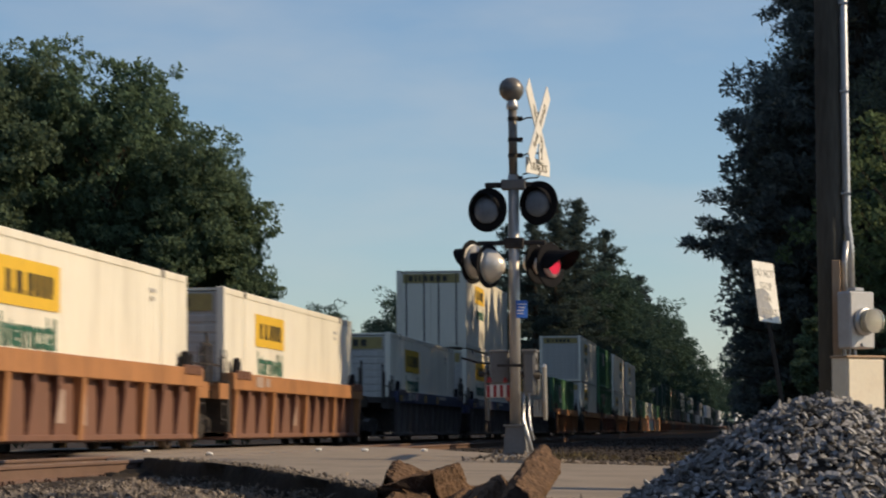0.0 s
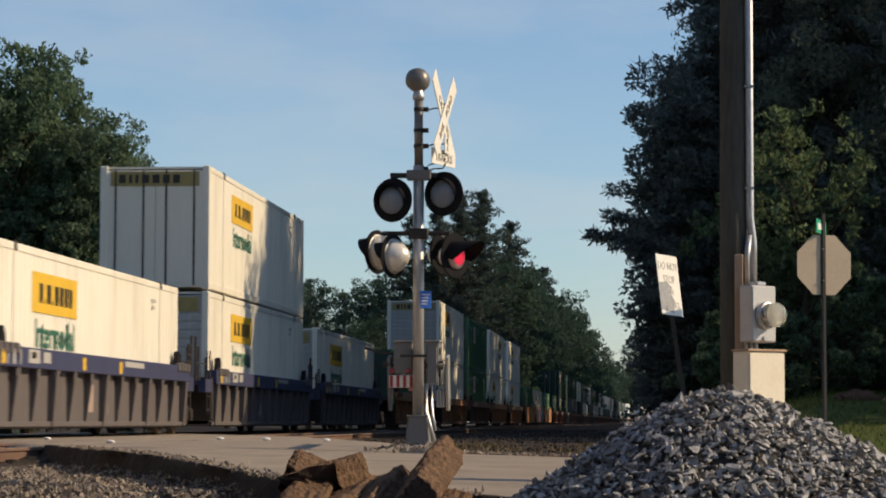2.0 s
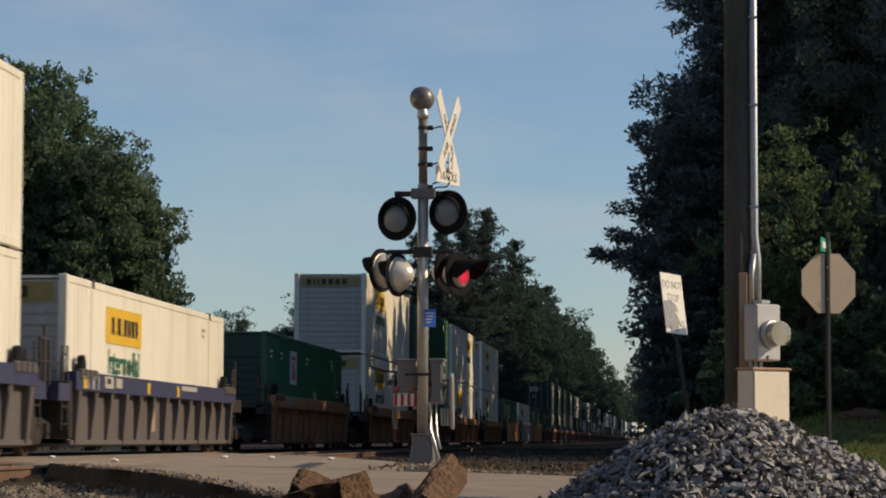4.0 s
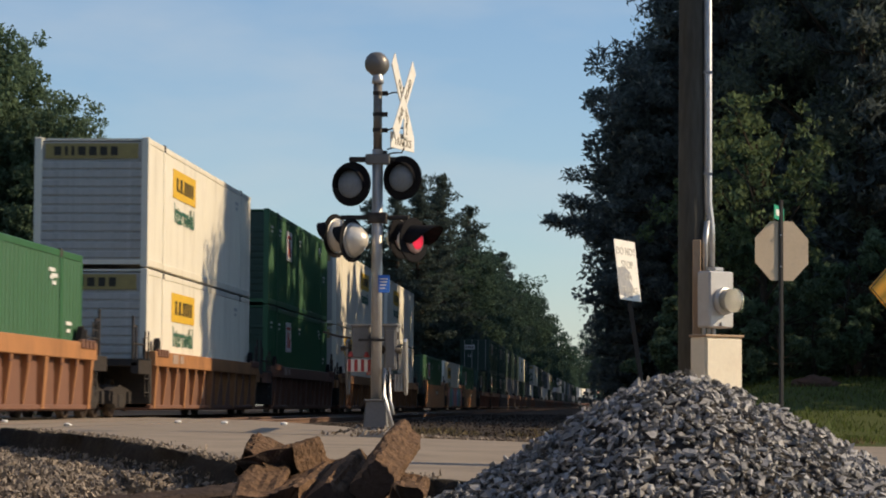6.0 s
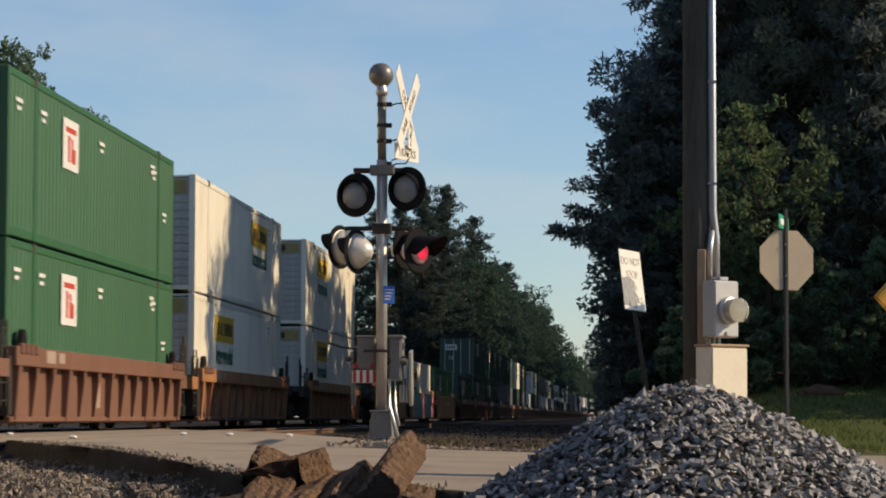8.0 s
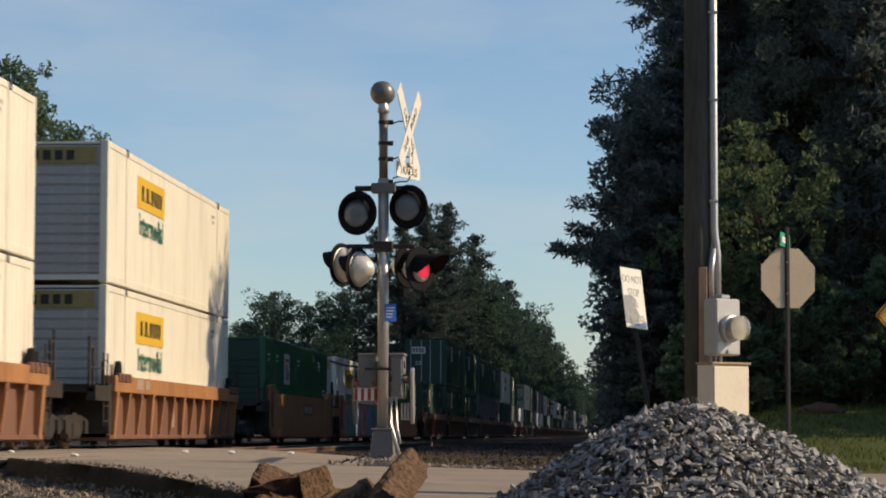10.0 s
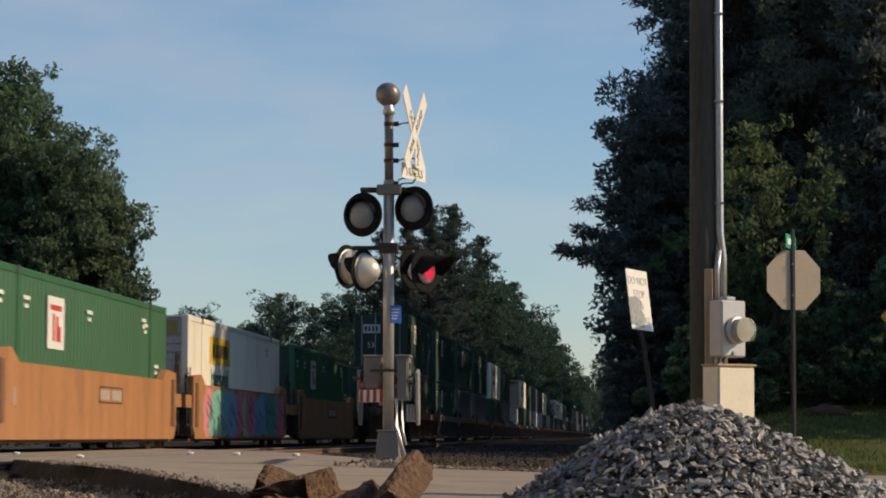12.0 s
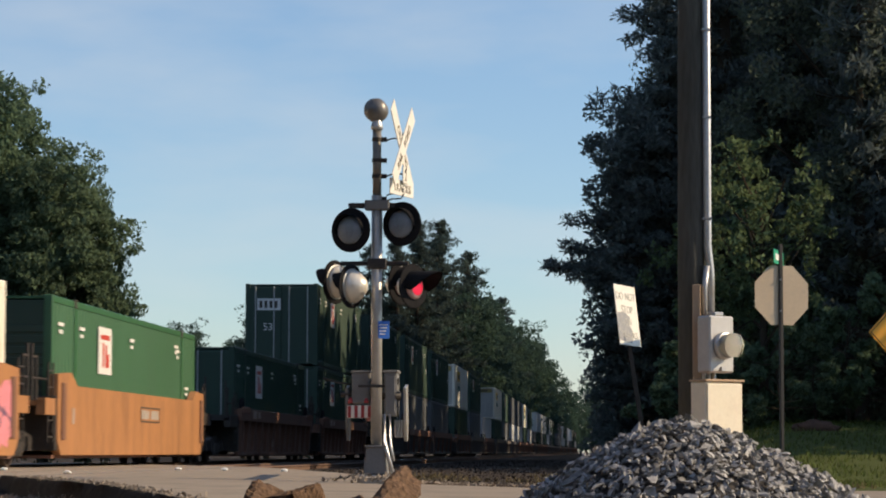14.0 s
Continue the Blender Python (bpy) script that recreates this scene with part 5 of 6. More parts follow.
# ---------- trees ----------
def leaves_mesh(name, centres, radii, per, size, flat, material, seed, long=1.0, wide=0.5):
    """Many small leaf blades in clumps."""
    r = np.random.RandomState(seed)
    c = np.repeat(np.asarray(centres, dtype=float), per, axis=0)
    rad = np.repeat(np.asarray(radii, dtype=float), per)
    n = len(c)
    d = r.normal(size=(n, 3))
    d /= np.linalg.norm(d, axis=1)[:, None]
    off = d * (rad * r.uniform(0.35, 1.0, n) ** 0.6)[:, None]
    off[:, 2] *= flat
    p = c + off
    a = r.normal(size=(n, 3))
    a /= np.linalg.norm(a, axis=1)[:, None]
    b = np.cross(a, r.normal(size=(n, 3)))
    b /= np.linalg.norm(b, axis=1)[:, None]
    s = (size * r.uniform(0.6, 1.3, n))[:, None]
    v = np.stack([p - a * s * long + b * s * wide, p + a * s * long, p - a * s * long * 0.7 - b * s * wide], axis=1).reshape(-1, 3)
    me = bpy.data.meshes.new(name)
    me.vertices.add(len(v))
    me.vertices.foreach_set("co", v.ravel())
    me.loops.add(n * 3)
    me.loops.foreach_set("vertex_index", np.arange(n * 3))
    me.polygons.add(n)
    me.polygons.foreach_set("loop_start", np.arange(n) * 3)
    me.update(calc_edges=True)
    me.materials.append(material)
    return me


def broad_tree(seed, height, spread, leaf, size=0.17, per=26, low=0.22, lobes=20, clumps=26, tight=1.0):
    """Tapered trunk, limbs, and a crown of leaf clumps on uneven lobes with gaps."""
    r = random.Random(seed)
    bm = bmesh.new()
    tube(bm, [(0, 0, -0.5), (0.1, 0, height * 0.25), (0.15, 0.1, height * 0.55), (0.05, 0.1, height * 0.86)], [0.028 * height * 0.8, 0.02 * height * 0.8, 0.013 * height * 0.8, 0.04], 9)
    cs, rs = [], []
    for k in range(lobes):
        t = low + (0.97 - low) * ((k + 0.5) / lobes)
        wide = spread * (math.sin(math.pi * min(1, (t - low + 0.2) / (1.26 - low))) ** 0.55) * r.uniform(0.55, 1.05)
        a = k * 2.4 + r.uniform(-0.5, 0.5)
        tip = Vector((math.cos(a) * wide * 0.78, math.sin(a) * wide * 0.78, t * height + r.uniform(-0.3, 0.3)))
        root = Vector((0.1, 0.05, max(height * 0.18, (t - 0.16) * height)))
        mid = root.lerp(tip, 0.55) + Vector((0, 0, -0.04 * height * 0.3))
        tube(bm, [root, mid, tip], [0.011 * height * 0.6, 0.007 * height * 0.6, 0.02], 5, False)
        lr = height * r.uniform(0.085, 0.14)
        for j in range(clumps):
            d = Vector((r.gauss(0, 1), r.gauss(0, 1), r.gauss(0, 1))).normalized()
            q = tip + d * lr * r.uniform(0.35, 1.05)
            q.z += 0.15 * lr
            cs.append(q)
            rs.append(height * r.uniform(0.03, 0.058) * tight)
    trunk = mesh_of(bm, "trunk")
    trunk.materials.append(M["bark"])
    return trunk, leaves_mesh("crown", cs, rs, per, size, 0.75, leaf, seed)


def pine_tree(seed, height, spread, leaf, bare=0.3, tiers=26, per=30, size=0.2, taper=0.6, bough=None):
    """Straight trunk, layered boughs that carry tufts, open gaps between them."""
    r = random.Random(seed)
    bm = bmesh.new()
    tube(bm, [(0, 0, -0.5), (0.05, 0, height * 0.5), (0, 0.05, height)], [0.016 * height, 0.011 * height, 0.03], 9)
    cs, rs = [], []
    for k in range(tiers):
        t = bare + (0.99 - bare) * (k / (tiers - 1)) ** 0.9
        reach = spread * (1.05 - (t - bare) / (1.0 - bare)) ** taper * r.uniform(0.45, 1.1)
        for _ in range(3):
            a = r.uniform(0, 2 * math.pi)
            ln = reach * r.uniform(0.5, 1.0)
            root = Vector((0, 0, t * height))
            tip = Vector((math.cos(a) * ln, math.sin(a) * ln, t * height + ln * r.uniform(0.02, 0.28)))
            tube(bm, [root, root.lerp(tip, 0.6) - Vector((0, 0, 0.05 * ln)), tip], [0.05, 0.03, 0.01], 4, False)
            n = max(2, int(ln * 2.4))
            for j in range(n):
                u = 0.3 + 0.75 * j / max(1, n - 1)
                q = root.lerp(tip, u) + Vector((r.uniform(-0.3, 0.3), r.uniform(-0.3, 0.3), r.uniform(-0.05, 0.25)))
                cs.append(q)
                rs.append(r.uniform(0.28, 0.55) * (height / 18))
    for z, ln, dy in bough or ():
        root, tip = Vector((0, 0, z - 0.3)), Vector((-ln, dy, z))
        tube(bm, [root, root.lerp(tip, 0.6), tip], [0.07, 0.04, 0.012], 5, False)
        for j in range(int(ln * 5)):
            q = root.lerp(tip, 0.25 + 0.78 * j / (ln * 5))
            cs.append(q + Vector((r.uniform(-0.15, 0.15), r.uniform(-0.5, 0.5), r.uniform(-0.06, 0.12))))
            rs.append(r.uniform(0.2, 0.34))
    trunk = mesh_of(bm, "trunk")
    trunk.materials.append(M["bark"])
    return trunk, leaves_mesh("crown", cs, rs, per, size, 0.5, leaf, seed, 1.6, 0.28)


def plant(kind, meshes, x, y, label, turn=0.0, scale=1.0, tall=1.0, z=None):
    trunk, crown = meshes
    gz = ground_z(x, y) if z is None else z
    if x > 0.3 and 60 < y < 110 and kind != "shrub":
        gz -= 0.45          # old trees stand a little down the bank behind the lawn
    t = thing(kind, pose(x, y, gz, 0, 0, turn), label, "tree", "trees along the line")
    t.scale = (scale, scale, scale * tall)
    part("trunk", trunk, None, t)
    part("crown", crown, None, t)
    return t


OAK_A = broad_tree(1, 14, 4.6, M["leaf_a"], 0.12, 52, 0.10, 40, 34, 0.72)
OAK_B = broad_tree(2, 14, 5.2, M["leaf_a"], 0.12, 52, 0.10, 40, 34, 0.72)
OAK_C = broad_tree(3, 9, 2.7, M["leaf_b"], 0.12, 22, 0.42, 18, 9, 0.8)
SHRUB = broad_tree(6, 3, 2.4, M["leaf_a"], 0.09, 44, 0.02, 14, 14)
PINE_A = pine_tree(4, 18, 4.0, M["needle"], 0.12, 36, 72, 0.105, 0.8)
PINE_B = pine_tree(5, 18, 3.6, M["needle"], 0.18, 34, 72, 0.105)
CEDAR = broad_tree(21, 10.6, 0.35, M["needle"], 0.10, 46, 0.04, 30, 22, 0.8)
PINE_C = pine_tree(8, 16, 2.9, M["needle"], 0.10, 34, 64, 0.105, 0.8, ((5.7, 3.3, 0.4), (6.15, 2.7, -0.3), (5.35, 2.5, 0.0)))
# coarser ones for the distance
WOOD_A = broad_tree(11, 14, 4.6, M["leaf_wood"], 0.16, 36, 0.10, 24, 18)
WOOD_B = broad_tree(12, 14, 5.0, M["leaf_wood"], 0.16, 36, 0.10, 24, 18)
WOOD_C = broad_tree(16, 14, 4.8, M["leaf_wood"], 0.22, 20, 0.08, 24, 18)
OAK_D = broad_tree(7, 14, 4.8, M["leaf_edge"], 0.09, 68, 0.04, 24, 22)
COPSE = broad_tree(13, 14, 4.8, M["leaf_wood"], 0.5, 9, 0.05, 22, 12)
FIR_A = pine_tree(14, 18, 4.4, M["needle"], 0.16, 26, 22, 0.20)
FIR_B = pine_tree(15, 18, 3.8, M["needle"], 0.24, 24, 22, 0.20)
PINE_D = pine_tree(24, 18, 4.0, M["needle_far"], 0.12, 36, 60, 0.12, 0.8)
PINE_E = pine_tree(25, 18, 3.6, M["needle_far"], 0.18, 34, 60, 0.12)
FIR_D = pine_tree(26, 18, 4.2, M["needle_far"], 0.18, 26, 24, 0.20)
LEAFY = "full green broadleaved tree beyond the railway line"
DARK = "tall dark pine with layered boughs"
PINES = (PINE_A, PINE_B, PINE_C, PINE_D, PINE_E, FIR_A, FIR_B, FIR_D)


def plant_all(rows, label, turn):
    for i, (x, y, m, sc, tall) in enumerate(rows):
        pine = m in PINES
        plant("pine_tree" if pine else "broadleaved_tree", m, x, y, DARK if pine else label, turn + i * 67, sc, tall)


# behind the train, near
plant_all(((-23.8, 92, OAK_B, 0.90, 1.12), (-27.4, 91, OAK_A, 0.95, 1.10), (-20.5, 91, OAK_A, 0.77, 1.05), (-30.5, 93, OAK_A, 1.0, 1.0), (-24.2, 97, OAK_A, 0.88, 0.95), (-34.5, 98, OAK_B, 1.0, 1.0), (-28, 101, OAK_B, 1.0, 1.0),
           (-19.2, 92.5, OAK_A, 0.36, 2.0)), LEAFY, 0)
# unseen belt of trees added out of view, dimming the containers' ends
plant_all([(-23.5 - 2 * (i % 2), -6 + 7.5 * i, (COPSE, FIR_A, COPSE)[i % 3], 1.15, 1.0) for i in range(8)], LEAFY, 60)
# right of the line: pines, and the brighter trees before them
plant_all(((3.3, 69.5, PINE_A, 1.05, 1.1), (0.95, 67.6, PINE_A, 0.5, 1.0), (2.3, 70.5, OAK_D, 0.5, 0.9), (3.4, 74, OAK_D, 0.7, 0.95), (5.2, 71, PINE_B, 1.1, 1.0), (4.9, 76, PINE_A, 1.15, 1.1), (8.6, 72, PINE_A, 1.1, 1.05), (11.6, 75, PINE_B, 1.15, 1.0),
           (7.0, 80, PINE_B, 1.2, 1.1), (4.6, 83, PINE_B, 1.05, 1.0), (14.5, 80, PINE_A, 1.1, 1.0), (10, 88, FIR_A, 1.2, 1.1), (4.5, 94, FIR_A, 1.1, 1.0), (18, 84, FIR_B, 1.1, 1.0),
           (10.6, 70, COPSE, 1.0, 1.1), (11.2, 73, COPSE, 1.05, 1.1), (3.8, 61.2, OAK_C, 0.74, 1.05), (7.4, 67.5, OAK_D, 0.75, 1.0), (2.9, 65.5, OAK_C, 0.66, 1.1), (11.4, 67.5, OAK_D, 0.85, 1.0), (6.8, 68, OAK_D, 0.95, 1.0), (13.5, 71, OAK_D, 1.0, 1.0),
           (3.9, 72, OAK_D, 0.9, 1.0), (10.0, 70, OAK_D, 1.0, 1.0), (5.2, 86, WOOD_B, 0.8, 1.0), (16.5, 78, WOOD_B, 0.9, 1.0), (9.8, 80, WOOD_A, 0.85, 1.0)), "sunlit young broadleaved tree before dark pines", 40)
plant("cedar_tree", CEDAR, 0.80, 68.2, "tall narrow dark evergreen at the wood's edge", 30, 1.0, 0.9)
plant("pine_tree", PINE_C, 1.65, 68.6, "dark pine with a long bough reaching towards the line")
# the wood goes on to the right, out of sight, added to shade its edge
plant_all([(18.5 + 3.6 * i, 80 + 3.5 * (i % 3), (FIR_A, COPSE, FIR_B, COPSE)[i % 4], 1.15, 1.0) for i in range(9)], "leafy tree of the wood beside the lawn", 15)
# the row on the sun's side that shades the train further on
rnd = random.Random(31)
rows, y = [], 68.0
while y < 780:
    if y < 106:
        if y > 70:
            rows.append((rnd.uniform(6.0, 7.5), y + rnd.uniform(1, 3), COPSE, rnd.uniform(0.74, 0.84), 1.0))
        if y > 76:
            rows.append((rnd.uniform(5.2, 6.2), y + rnd.uniform(0, 2), FIR_B if y > 84 else FIR_A, rnd.uniform(0.72, 0.82), 1.0))
        rows.append((rnd.uniform(12.0, 17), y + 22 + rnd.uniform(1, 4), COPSE, rnd.uniform(1.15, 1.35), 1.0))
        y += rnd.uniform(4.6, 6.0)
    else:
        # a clump of two or three, then an open stretch
        for k in range(rnd.choice((2, 3, 4))):
            rows.append((rnd.uniform(4.8, 6.4), y, rnd.choice((COPSE, COPSE, FIR_A)), rnd.uniform(0.85, 1.0), rnd.choice((1.3, 1.5))))
            rows.append((rnd.uniform(9.0, 12.0), y + rnd.uniform(-1, 1), COPSE, rnd.uniform(1.0, 1.2), 1.4))
            y += rnd.uniform(5.0, 6.5)
        y += rnd.uniform(2.5, 4.5) if y < 150 else rnd.uniform(0.5, 3.0) if y < 240 else rnd.uniform(4.0, 8.0) if y < 380 else rnd.uniform(2.0, 6.0)
plant_all(rows, "leafy tree on the sunny side of the line", 10)
# low trees beside the lawn, which lies in their shade
plant_all(((15.0, 52, COPSE, 0.66, 1.0), (14.2, 57, COPSE, 0.7, 1.0), (15.5, 62, COPSE, 0.75, 1.0), (13.6, 66, COPSE, 0.72, 1.0), (6.6, 65.2, FIR_A, 0.72, 1.0)), "leafy tree beside the lawn", 35)
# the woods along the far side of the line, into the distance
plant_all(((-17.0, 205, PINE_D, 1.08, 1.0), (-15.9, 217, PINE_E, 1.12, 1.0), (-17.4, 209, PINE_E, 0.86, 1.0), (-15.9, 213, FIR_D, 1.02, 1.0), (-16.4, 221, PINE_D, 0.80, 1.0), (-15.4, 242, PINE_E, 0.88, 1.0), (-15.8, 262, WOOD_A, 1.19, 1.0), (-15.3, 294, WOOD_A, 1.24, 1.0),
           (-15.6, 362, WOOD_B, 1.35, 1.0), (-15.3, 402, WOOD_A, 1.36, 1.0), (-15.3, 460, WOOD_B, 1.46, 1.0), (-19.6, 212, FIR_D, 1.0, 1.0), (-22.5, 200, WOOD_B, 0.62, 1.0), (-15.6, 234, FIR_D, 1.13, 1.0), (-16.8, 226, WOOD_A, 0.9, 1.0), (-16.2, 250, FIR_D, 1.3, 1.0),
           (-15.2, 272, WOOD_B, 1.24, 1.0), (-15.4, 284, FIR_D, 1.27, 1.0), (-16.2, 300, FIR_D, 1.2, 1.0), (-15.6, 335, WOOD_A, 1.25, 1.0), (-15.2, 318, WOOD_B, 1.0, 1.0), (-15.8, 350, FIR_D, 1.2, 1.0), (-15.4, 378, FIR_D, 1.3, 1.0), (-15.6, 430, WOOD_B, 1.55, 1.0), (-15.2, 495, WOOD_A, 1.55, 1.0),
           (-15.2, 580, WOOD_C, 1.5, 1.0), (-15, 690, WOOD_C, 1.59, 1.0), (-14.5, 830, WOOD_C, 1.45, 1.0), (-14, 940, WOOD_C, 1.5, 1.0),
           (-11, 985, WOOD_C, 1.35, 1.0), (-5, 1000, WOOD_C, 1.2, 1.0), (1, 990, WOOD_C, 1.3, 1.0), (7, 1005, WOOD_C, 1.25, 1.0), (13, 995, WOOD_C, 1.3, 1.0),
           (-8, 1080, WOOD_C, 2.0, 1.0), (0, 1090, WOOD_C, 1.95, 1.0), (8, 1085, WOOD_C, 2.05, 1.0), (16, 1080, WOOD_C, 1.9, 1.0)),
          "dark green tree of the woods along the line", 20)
plant_all(((-14.9, 318, OAK_C, 0.95, 1.0), (-14.9, 352, OAK_C, 1.1, 1.0), (-14.8, 395, OAK_C, 1.1, 1.05), (-14.6, 455, OAK_C, 1.2, 1.0), (-14.6, 540, OAK_C, 1.3, 1.0)), "bright young broadleaved tree beside the railway line", 25)
plant_all(((-44, 262, WOOD_A, 0.96, 1.0), (-39, 270, WOOD_B, 0.9, 1.0), (-49, 255, FIR_B, 0.84, 1.0), (-34, 252, WOOD_A, 1.02, 1.0), (-30, 248, FIR_A, 0.74, 1.0), (-27, 240, WOOD_B, 0.96, 1.0), (-54, 280, WOOD_B, 0.9, 1.0),
           (-37, 275, FIR_B, 0.9, 1.0), (-24, 236, WOOD_A, 1.02, 1.0)), "distant green tree on the skyline", 30)
# unseen trees added behind the camera to block sky light
plant_all([(-34 + i * 5.6, -16 - 6 * (i % 3), (COPSE, FIR_A, COPSE)[i % 3], 1.0 + 0.1 * (i % 4), 1.0) for i in range(13)], "unseen tree added behind the camera to block sky", 5)
for i in range(15):
    x = 1.6 + i * 0.95
    s = plant("shrub", SHRUB, x + 0.6, 60.5 + 1.8 * math.sin(i * 2.1), "dense dark green shrub at the wood's edge", i * 49, 0.8 + 0.3 * math.sin(i * 1.7))
    tagged(s, category="shrub", group="shrubs at the wood's edge")


# ---------- gravel pile, loose stones, weeds, grass ----------
def stone_library(count, seed, size, corners=9):
    """Crushed stones: flat-sided lumps, the hulls of a few chance corners."""
    r = random.Random(seed)
    out = []
    for k in range(count):
        b = bmesh.new()
        s = (size * r.uniform(1.0, 1.7), size * r.uniform(0.65, 1.0), size * r.uniform(0.32, 0.6))
        for _ in range(corners):
            d = Vector((r.gauss(0, 1), r.gauss(0, 1), r.gauss(0, 1))).normalized() * r.uniform(0.45, 0.6)
            b.verts.new((d.x * s[0], d.y * s[1], d.z * s[2]))
        hull = bmesh.ops.convex_hull(b, input=b.verts)
        bmesh.ops.delete(b, geom=[g for g in hull["geom_interior"] if isinstance(g, bmesh.types.BMVert)], context="VERTS")
        out.append(mesh_of(b, "stone"))
    return out


def scatter(name, lib, places, material, parent=None, seed=1, lie=None):
    """All places as one joined mesh of stones: (x, y, z, scale)."""
    r = np.random.RandomState(seed)
    vs, fs, base = [], [], 0
    shapes = []
    for me in lib:
        v = np.array([q.co[:] for q in me.vertices])
        f = [tuple(p.vertices) for p in me.polygons]
        shapes.append((v, f))
    for k, (x, y, z, sc) in enumerate(places):
        v, f = shapes[k % len(shapes)]
        if lie:
            q = lie(x, y) @ Euler((r.normal(0, 0.42), r.normal(0, 0.42), r.uniform(-3.1, 3.1))).to_matrix()
        else:
            q = Euler((r.normal(0, 0.75), r.normal(0, 0.75), r.uniform(-3.1, 3.1))).to_matrix()
        vs.append((v * sc) @ np.array(q).T + np.array((x, y, z)))
        fs += [tuple(i + base for i in t) for t in f]
        base += len(v)
    me = bpy.data.meshes.new(name)
    me.from_pydata(np.concatenate(vs).tolist(), [], fs)
    me.materials.append(material)
    ob = new(name, me)
    ob.parent = parent
    return ob


PILE = (0.34, 11.0)


def pile_z(x, y):
    d = math.hypot((x - PILE[0]) * (0.96 if x > PILE[0] else 1.0), y - PILE[1])
    d += 0.10 * noise.noise((x * 1.6, y * 1.6, 2)) + 0.04 * noise.noise((x * 5, y * 5, 2))
    top = 0.47 - 0.63 * (math.sqrt(d * d + 0.03) - 0.12)
    return top


def pile_lie(x, y):
    """The turn that lays a stone flat on the heap's slope."""
    e = 0.06
    n = Vector((pile_z(x - e, y) - pile_z(x + e, y), pile_z(x, y - e) - pile_z(x, y + e), 2 * e))
    return Vector((0, 0, 1)).rotation_difference(n).to_matrix()


def build_pile():
    p = thing("gravel_pile", pose(0, 0, 0), "heap of fresh grey crushed stone ballast", "gravel pile")
    # dark core: shade between the stones is put into its colour
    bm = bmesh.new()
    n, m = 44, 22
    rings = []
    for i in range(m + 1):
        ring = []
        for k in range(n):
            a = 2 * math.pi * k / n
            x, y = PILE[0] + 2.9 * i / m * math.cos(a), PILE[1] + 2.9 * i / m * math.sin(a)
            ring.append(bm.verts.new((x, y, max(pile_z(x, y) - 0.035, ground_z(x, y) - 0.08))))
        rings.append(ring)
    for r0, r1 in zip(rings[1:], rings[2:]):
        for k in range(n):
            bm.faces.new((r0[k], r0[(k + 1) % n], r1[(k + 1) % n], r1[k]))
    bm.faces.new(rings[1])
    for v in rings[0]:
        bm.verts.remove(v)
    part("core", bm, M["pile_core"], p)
    r = random.Random(3)
    lib = stone_library(16, 5, 0.041, 8)
    for me in lib:
        me.materials.append(M["stone"])
    near, rest = [], []
    while len(near) + len(rest) < 24000:
        a, d = r.uniform(0, 2 * math.pi), 2.5 * math.sqrt(r.random())
        x, y = PILE[0] + d * math.cos(a), PILE[1] + d * math.sin(a)
        z = pile_z(x, y)
        if z < ground_z(x, y) - 0.02 or (y > PILE[1] + 0.45) or x > 2.2 or x < -1.6:
            continue
        sc = r.choice((0.4, 0.5, 0.6, 0.7, 0.8, 0.9, 1.0, 1.15, 1.4))
        row = (x, y, z + r.uniform(-0.03, 0.022), sc)
        # the stones of the heap's top lie singly, the rest in one mass
        if len(near) < 300 and math.hypot(x - PILE[0], y - PILE[1] + 0.25) < 0.62 and z > 0.05:
            near.append(row)
        else:
            rest.append(row)
    for k, (x, y, z, sc) in enumerate(near):
        s = part("stone", lib[k % len(lib)], None, p)
        s.location, s.scale = (x, y, z), (sc, sc, sc)
        s.rotation_euler = (pile_lie(x, y) @ Euler((r.gauss(0, 0.42), r.gauss(0, 0.42), r.uniform(-3, 3))).to_matrix()).to_euler()
    rest_ob = scatter("stone_fill", lib, rest, M["stones"], p, 5, pile_lie)
    rest_ob["kind"] = "stuff"


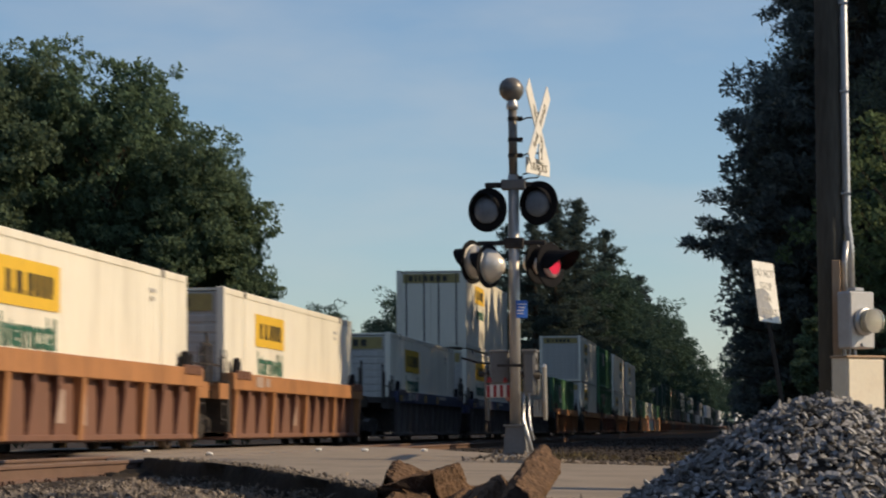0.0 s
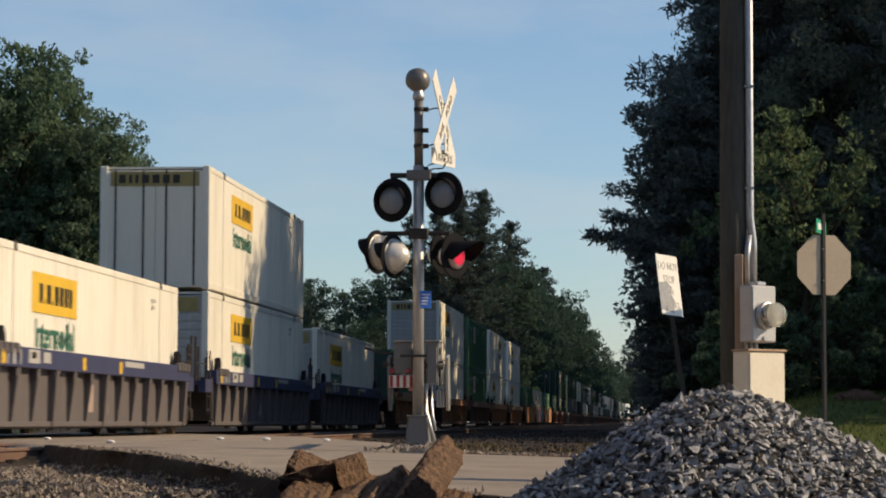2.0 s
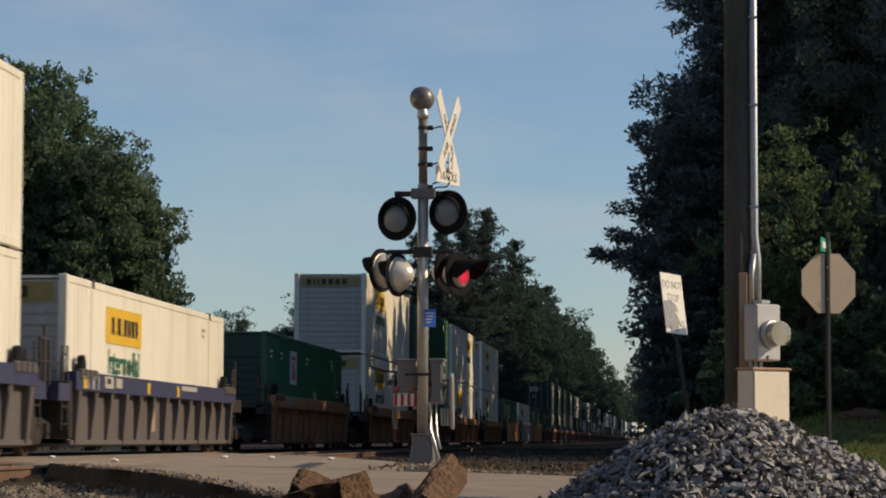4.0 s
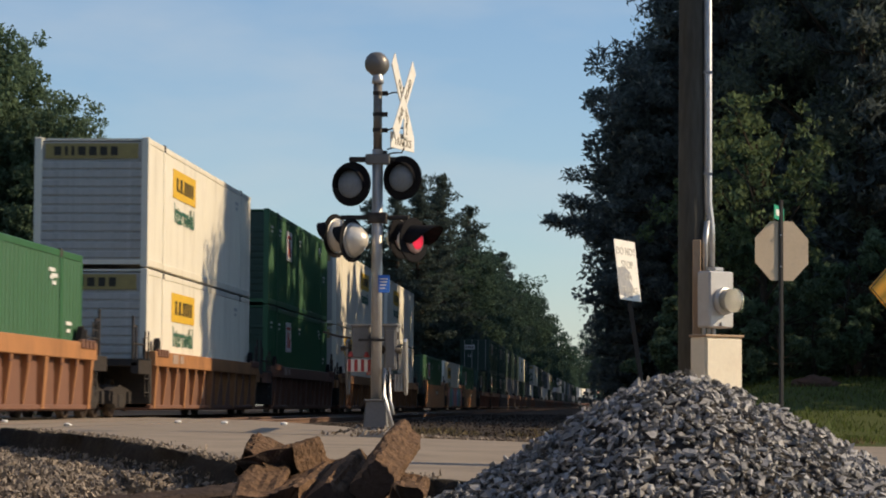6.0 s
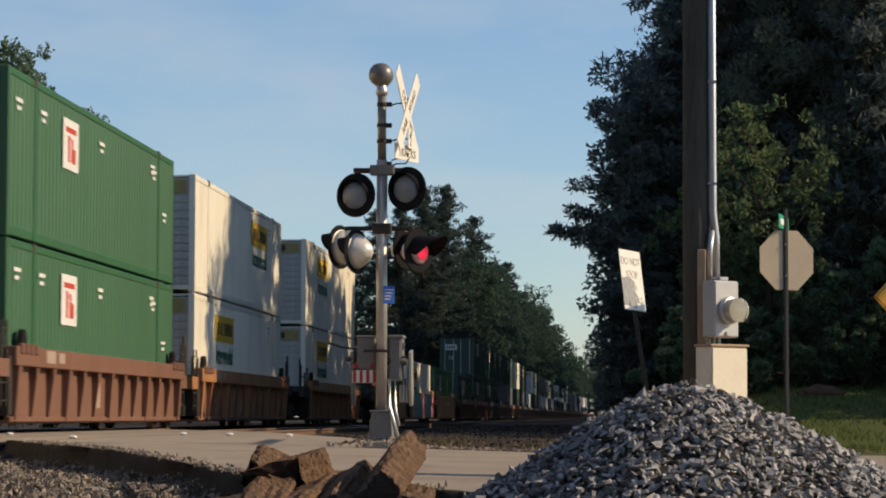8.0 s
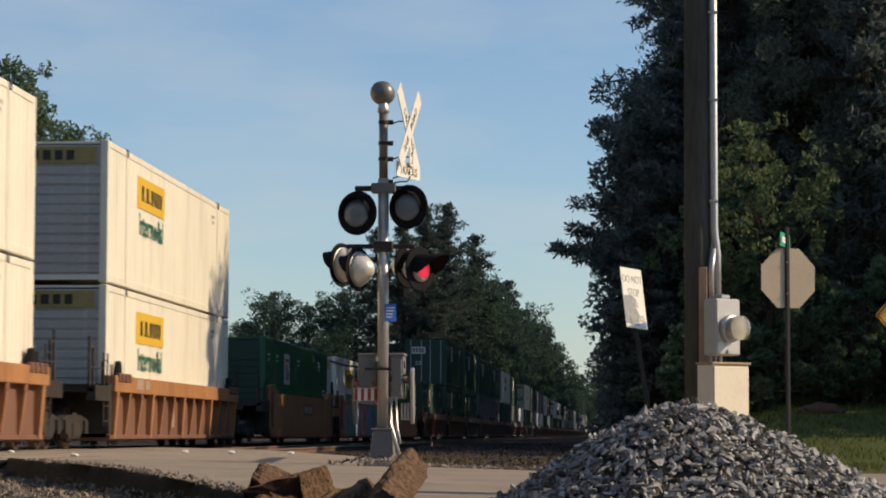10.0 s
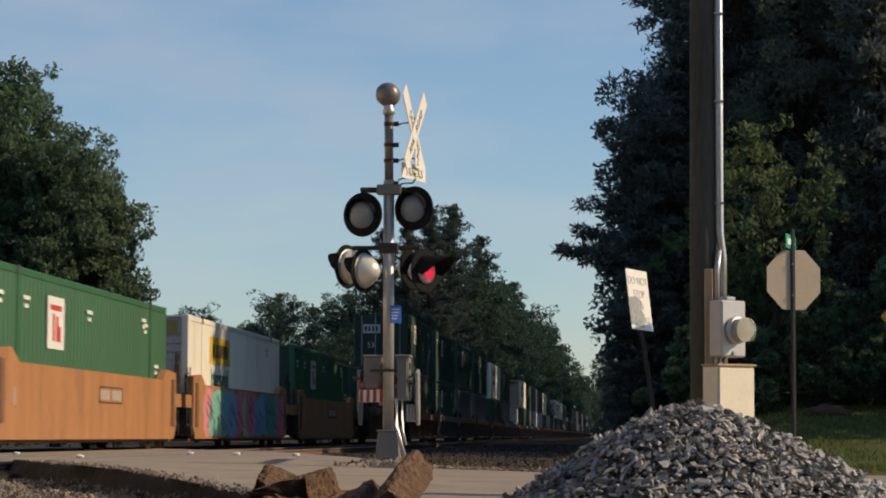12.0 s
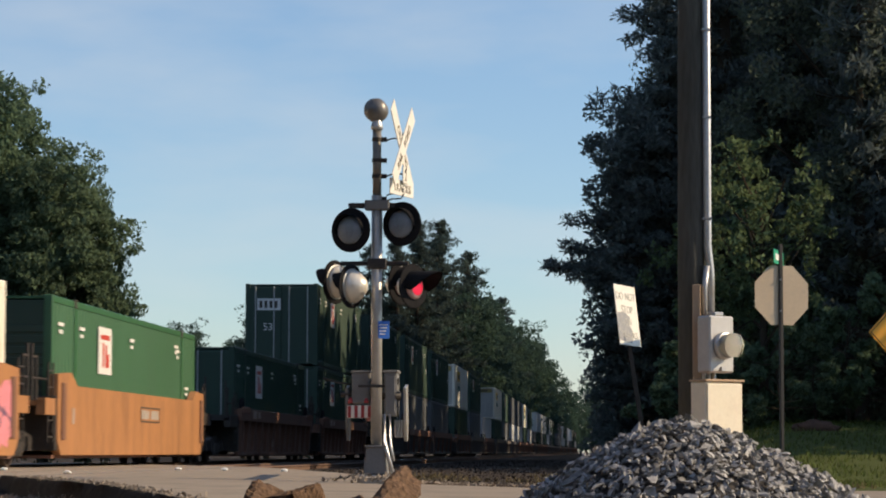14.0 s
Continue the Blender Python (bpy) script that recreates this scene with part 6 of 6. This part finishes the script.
def build_ballast():
    r = random.Random(9)
    lib = stone_library(12, 6, 0.044, 6)
    rows = []
    while len(rows) < 19000:
        if r.random() < 0.8:
            x, y = r.uniform(-7.0, -1.7), r.uniform(13.2, 29)
        else:
            x, y = r.uniform(-9.6, 0.3), r.uniform(11.5, 31)
        a = at_edge(NEAR_EDGE, x)
        if y > a - 0.2 or y < a - 9 or (abs(abs(x - RX2) - 0.755) < 0.09):
            continue
        soil = 1.45 + 0.9 * noise.noise((x * 1.3, 1, 5))
        if x > -6.6 and a - y < soil and r.random() < 0.2:
            continue
        z = ground_z(x, y) + (0.045 if x > -6.7 and a - y < soil + 0.35 else 0.0)
        if abs(x - RX2) < 1.7:
            z = -0.215 + r.uniform(-0.03, 0.03)
        rows.append((x, y, z + r.uniform(-0.008, 0.02), r.uniform(0.5, 1.35)))
    for _ in range(2200):
        x = r.uniform(-6.4, -1.0)
        y = at_edge(NEAR_EDGE, x) + r.gauss(-0.05, 0.3)
        rows.append((x, y, max(ground_z(x, y), road_z(x, y) if y > at_edge(NEAR_EDGE, x) - 0.2 else -9) + 0.02, r.uniform(0.3, 1.0)))
    s = scatter("ballast", lib, rows, M["old_stones"], None, 8)
    tagged(s, "loose brown track ballast strewn over the ground", "ballast", kind="stuff")
    # dark soil below the asphalt's edge
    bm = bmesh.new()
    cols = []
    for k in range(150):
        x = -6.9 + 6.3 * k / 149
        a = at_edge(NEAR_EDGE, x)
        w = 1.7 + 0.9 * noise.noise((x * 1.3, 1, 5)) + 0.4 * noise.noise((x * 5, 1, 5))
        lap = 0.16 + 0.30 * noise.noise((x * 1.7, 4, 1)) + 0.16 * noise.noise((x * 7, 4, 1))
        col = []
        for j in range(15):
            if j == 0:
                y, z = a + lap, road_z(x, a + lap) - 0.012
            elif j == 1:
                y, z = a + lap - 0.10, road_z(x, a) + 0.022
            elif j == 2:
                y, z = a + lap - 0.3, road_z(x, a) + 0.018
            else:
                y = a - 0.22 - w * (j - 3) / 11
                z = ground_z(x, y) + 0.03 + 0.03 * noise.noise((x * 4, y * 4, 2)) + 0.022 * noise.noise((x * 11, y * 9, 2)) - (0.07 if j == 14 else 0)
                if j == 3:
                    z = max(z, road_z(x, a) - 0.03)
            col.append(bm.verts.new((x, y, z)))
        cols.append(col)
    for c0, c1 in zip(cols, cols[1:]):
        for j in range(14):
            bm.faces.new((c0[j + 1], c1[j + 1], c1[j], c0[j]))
    tagged(part("dark_soil", bm, M["dark_soil"], smooth=True), "strip of dark soil along the asphalt", "soil", kind="structure")
    rows = []
    while len(rows) < 1500:
        x = r.uniform(-3.4, 1.6)
        b = at_edge(FAR_EDGE, x)
        y = b + abs(r.gauss(0, 0.35)) - 0.1
        rows.append((x, y, max(ground_z(x, y), road_z(x, y)) + 0.01, r.uniform(0.4, 1.5)))
    s = scatter("rubble", lib, rows, M["old_stones"], None, 12)
    tagged(s, "broken stone along the edge of the asphalt", "rubble", kind="stuff")
    # ballast of the line beyond the crossing, tree shade put into its colour
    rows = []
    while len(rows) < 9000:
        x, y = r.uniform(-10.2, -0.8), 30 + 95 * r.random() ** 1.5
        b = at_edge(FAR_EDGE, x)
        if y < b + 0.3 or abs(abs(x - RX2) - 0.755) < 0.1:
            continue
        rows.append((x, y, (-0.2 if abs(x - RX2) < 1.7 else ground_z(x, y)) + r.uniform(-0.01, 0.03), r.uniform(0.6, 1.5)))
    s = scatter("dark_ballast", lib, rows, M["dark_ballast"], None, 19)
    tagged(s, "track ballast beyond the crossing, darkened for tree shade", "ballast", kind="stuff")
    # stones round the signal's foot
    rows = []
    for _ in range(240):
        a, d = r.uniform(0, 2 * math.pi), 0.2 + abs(r.gauss(0, 0.22))
        x, y = -2.57 + d * math.cos(a), 28.3 + d * math.sin(a)
        rows.append((x, y, max(ground_z(x, y), road_z(x, y)) + 0.11 * math.exp(-(d - 0.2) * 4), r.uniform(0.6, 1.5)))
    s = scatter("footing_stones", lib, rows, M["old_stones"], None, 23)
    tagged(s, "loose stones heaped round the signal's footing", "rubble", kind="stuff")
    # pale lumps lying on the crossing
    for x, y in ((-9.3, 38.6), (-6.75, 39.6), (-5.9, 38.9), (-4.85, 38.0), (-7.1, 33.0)):
        b = bmesh.new()
        bmesh.ops.create_icosphere(b, subdivisions=2, radius=0.05)
        for v in b.verts:
            v.co = Vector((v.co.x * 1.2, v.co.y, v.co.z * 0.55)) * (1 + 0.2 * noise.noise(v.co * 20 + Vector((x, y, 0))))
        q = part("marker_stone", b, M["white_print"])
        q.location = (x, y, road_z(x, y) + 0.02)
        tagged(q, "small white lump lying on the crossing", "stone", "white lumps on the crossing")


def blades(name, places, size, material, seed):
    r = np.random.RandomState(seed)
    p = np.asarray(places)
    n = len(p)
    h = size * r.uniform(0.5, 1.4, n)
    a = r.uniform(0, 2 * math.pi, n)
    dx, dy = np.cos(a) * h * 0.16, np.sin(a) * h * 0.16
    lx, ly = r.normal(0, 0.35, n) * h, r.normal(0, 0.35, n) * h
    v = np.zeros((n, 3, 3))
    v[:, 0] = p + np.stack([-dx, -dy, 0 * h], 1)
    v[:, 1] = p + np.stack([dx, dy, 0 * h], 1)
    v[:, 2] = p + np.stack([lx, ly, h], 1)
    me = bpy.data.meshes.new(name)
    me.from_pydata(v.reshape(-1, 3).tolist(), [], np.arange(n * 3).reshape(-1, 3).tolist())
    me.materials.append(material)
    return new(name, me)


def build_grass():
    r = random.Random(14)
    rows = []
    while len(rows) < 26000:
        x, y = r.uniform(1.2, 12), r.uniform(30, 72)
        if noise.noise((x * 0.5, y * 0.3, 0)) < -0.35:
            continue
        rows.append((x, y, ground_z(x, y) - 0.01))
    tagged(blades("grass", rows, 0.09, M["grass"], 3), "mown green grass on the rising verge", "grass", kind="stuff")
    rows = []
    while len(rows) < 1800:
        x, y = r.uniform(-3.2, 3.5), r.uniform(28.6, 42)
        if noise.noise((x * 0.9, y * 0.6, 5)) < 0.05:
            continue
        rows.append((x, y, ground_z(x, y) - 0.01))
    for _ in range(40):
        x = r.uniform(-4.5, -1.5)
        y = at_edge(NEAR_EDGE, x) - abs(r.gauss(0, 0.25))
        rows.append((x, y, ground_z(x, y) - 0.01))
    tagged(blades("weeds", rows, 0.075, M["weeds"], 4), "thin dry weeds by the crossing's edge", "weeds", kind="stuff")
    # a low heap of earth on the lawn
    bm = bmesh.new()
    bmesh.ops.create_icosphere(bm, subdivisions=4, radius=1.0)
    for v in bm.verts:
        k = 1 + 0.25 * noise.noise(v.co * 2.2) + 0.12 * noise.noise(v.co * 7)
        v.co = Vector((v.co.x * 0.5 * k, v.co.y * 0.4, v.co.z * 0.2 * k))
    e = part("earth_mound", bm, mat("dug_earth", (0.09, 0.055, 0.04), 0.95, 0, 0.4, 4, 30, 0.7))
    e.location = (4.65, 56, ground_z(4.65, 56) + 0.03)
    tagged(e, "low mound of dug brown earth on the grass", "earth mound")


build_pile()
build_ballast()
build_grass()


# ---------- what moves ----------
def motions():
    times = [0, 0.1, 0.3, 0.6] + [k for k in range(1, 14)] + [13.4, 13.7, 13.9, 14]
    for ob, at in RIDERS:
        rows = []
        for t in times:
            x, y, turn = line_at(at.y - way(t))
            turn = line_at(at.y - way(t) + 8)[2]
            rows.append((t, pose(at.x + x, y, at.z, 0, 0, -math.degrees(turn))))
        walk(ob, rows)
    # the wheels roll: one turn to every 2.64 m
    for a, sets in WHEELS.items():
        first = sets[0]
        rows = [(k / FPS, pose(0, a, 0.42, math.degrees(way(k / FPS) / 0.42), 0, 0)) for k in range(14 * FPS + 1)]
        walk(first, rows)
        data = first.animation_data
        for w in sets[1:]:
            w.rotation_mode = "QUATERNION"
            w.animation_data_create()
            w.animation_data.action = data.action
            w.animation_data.action_slot = data.action_slot


motions()
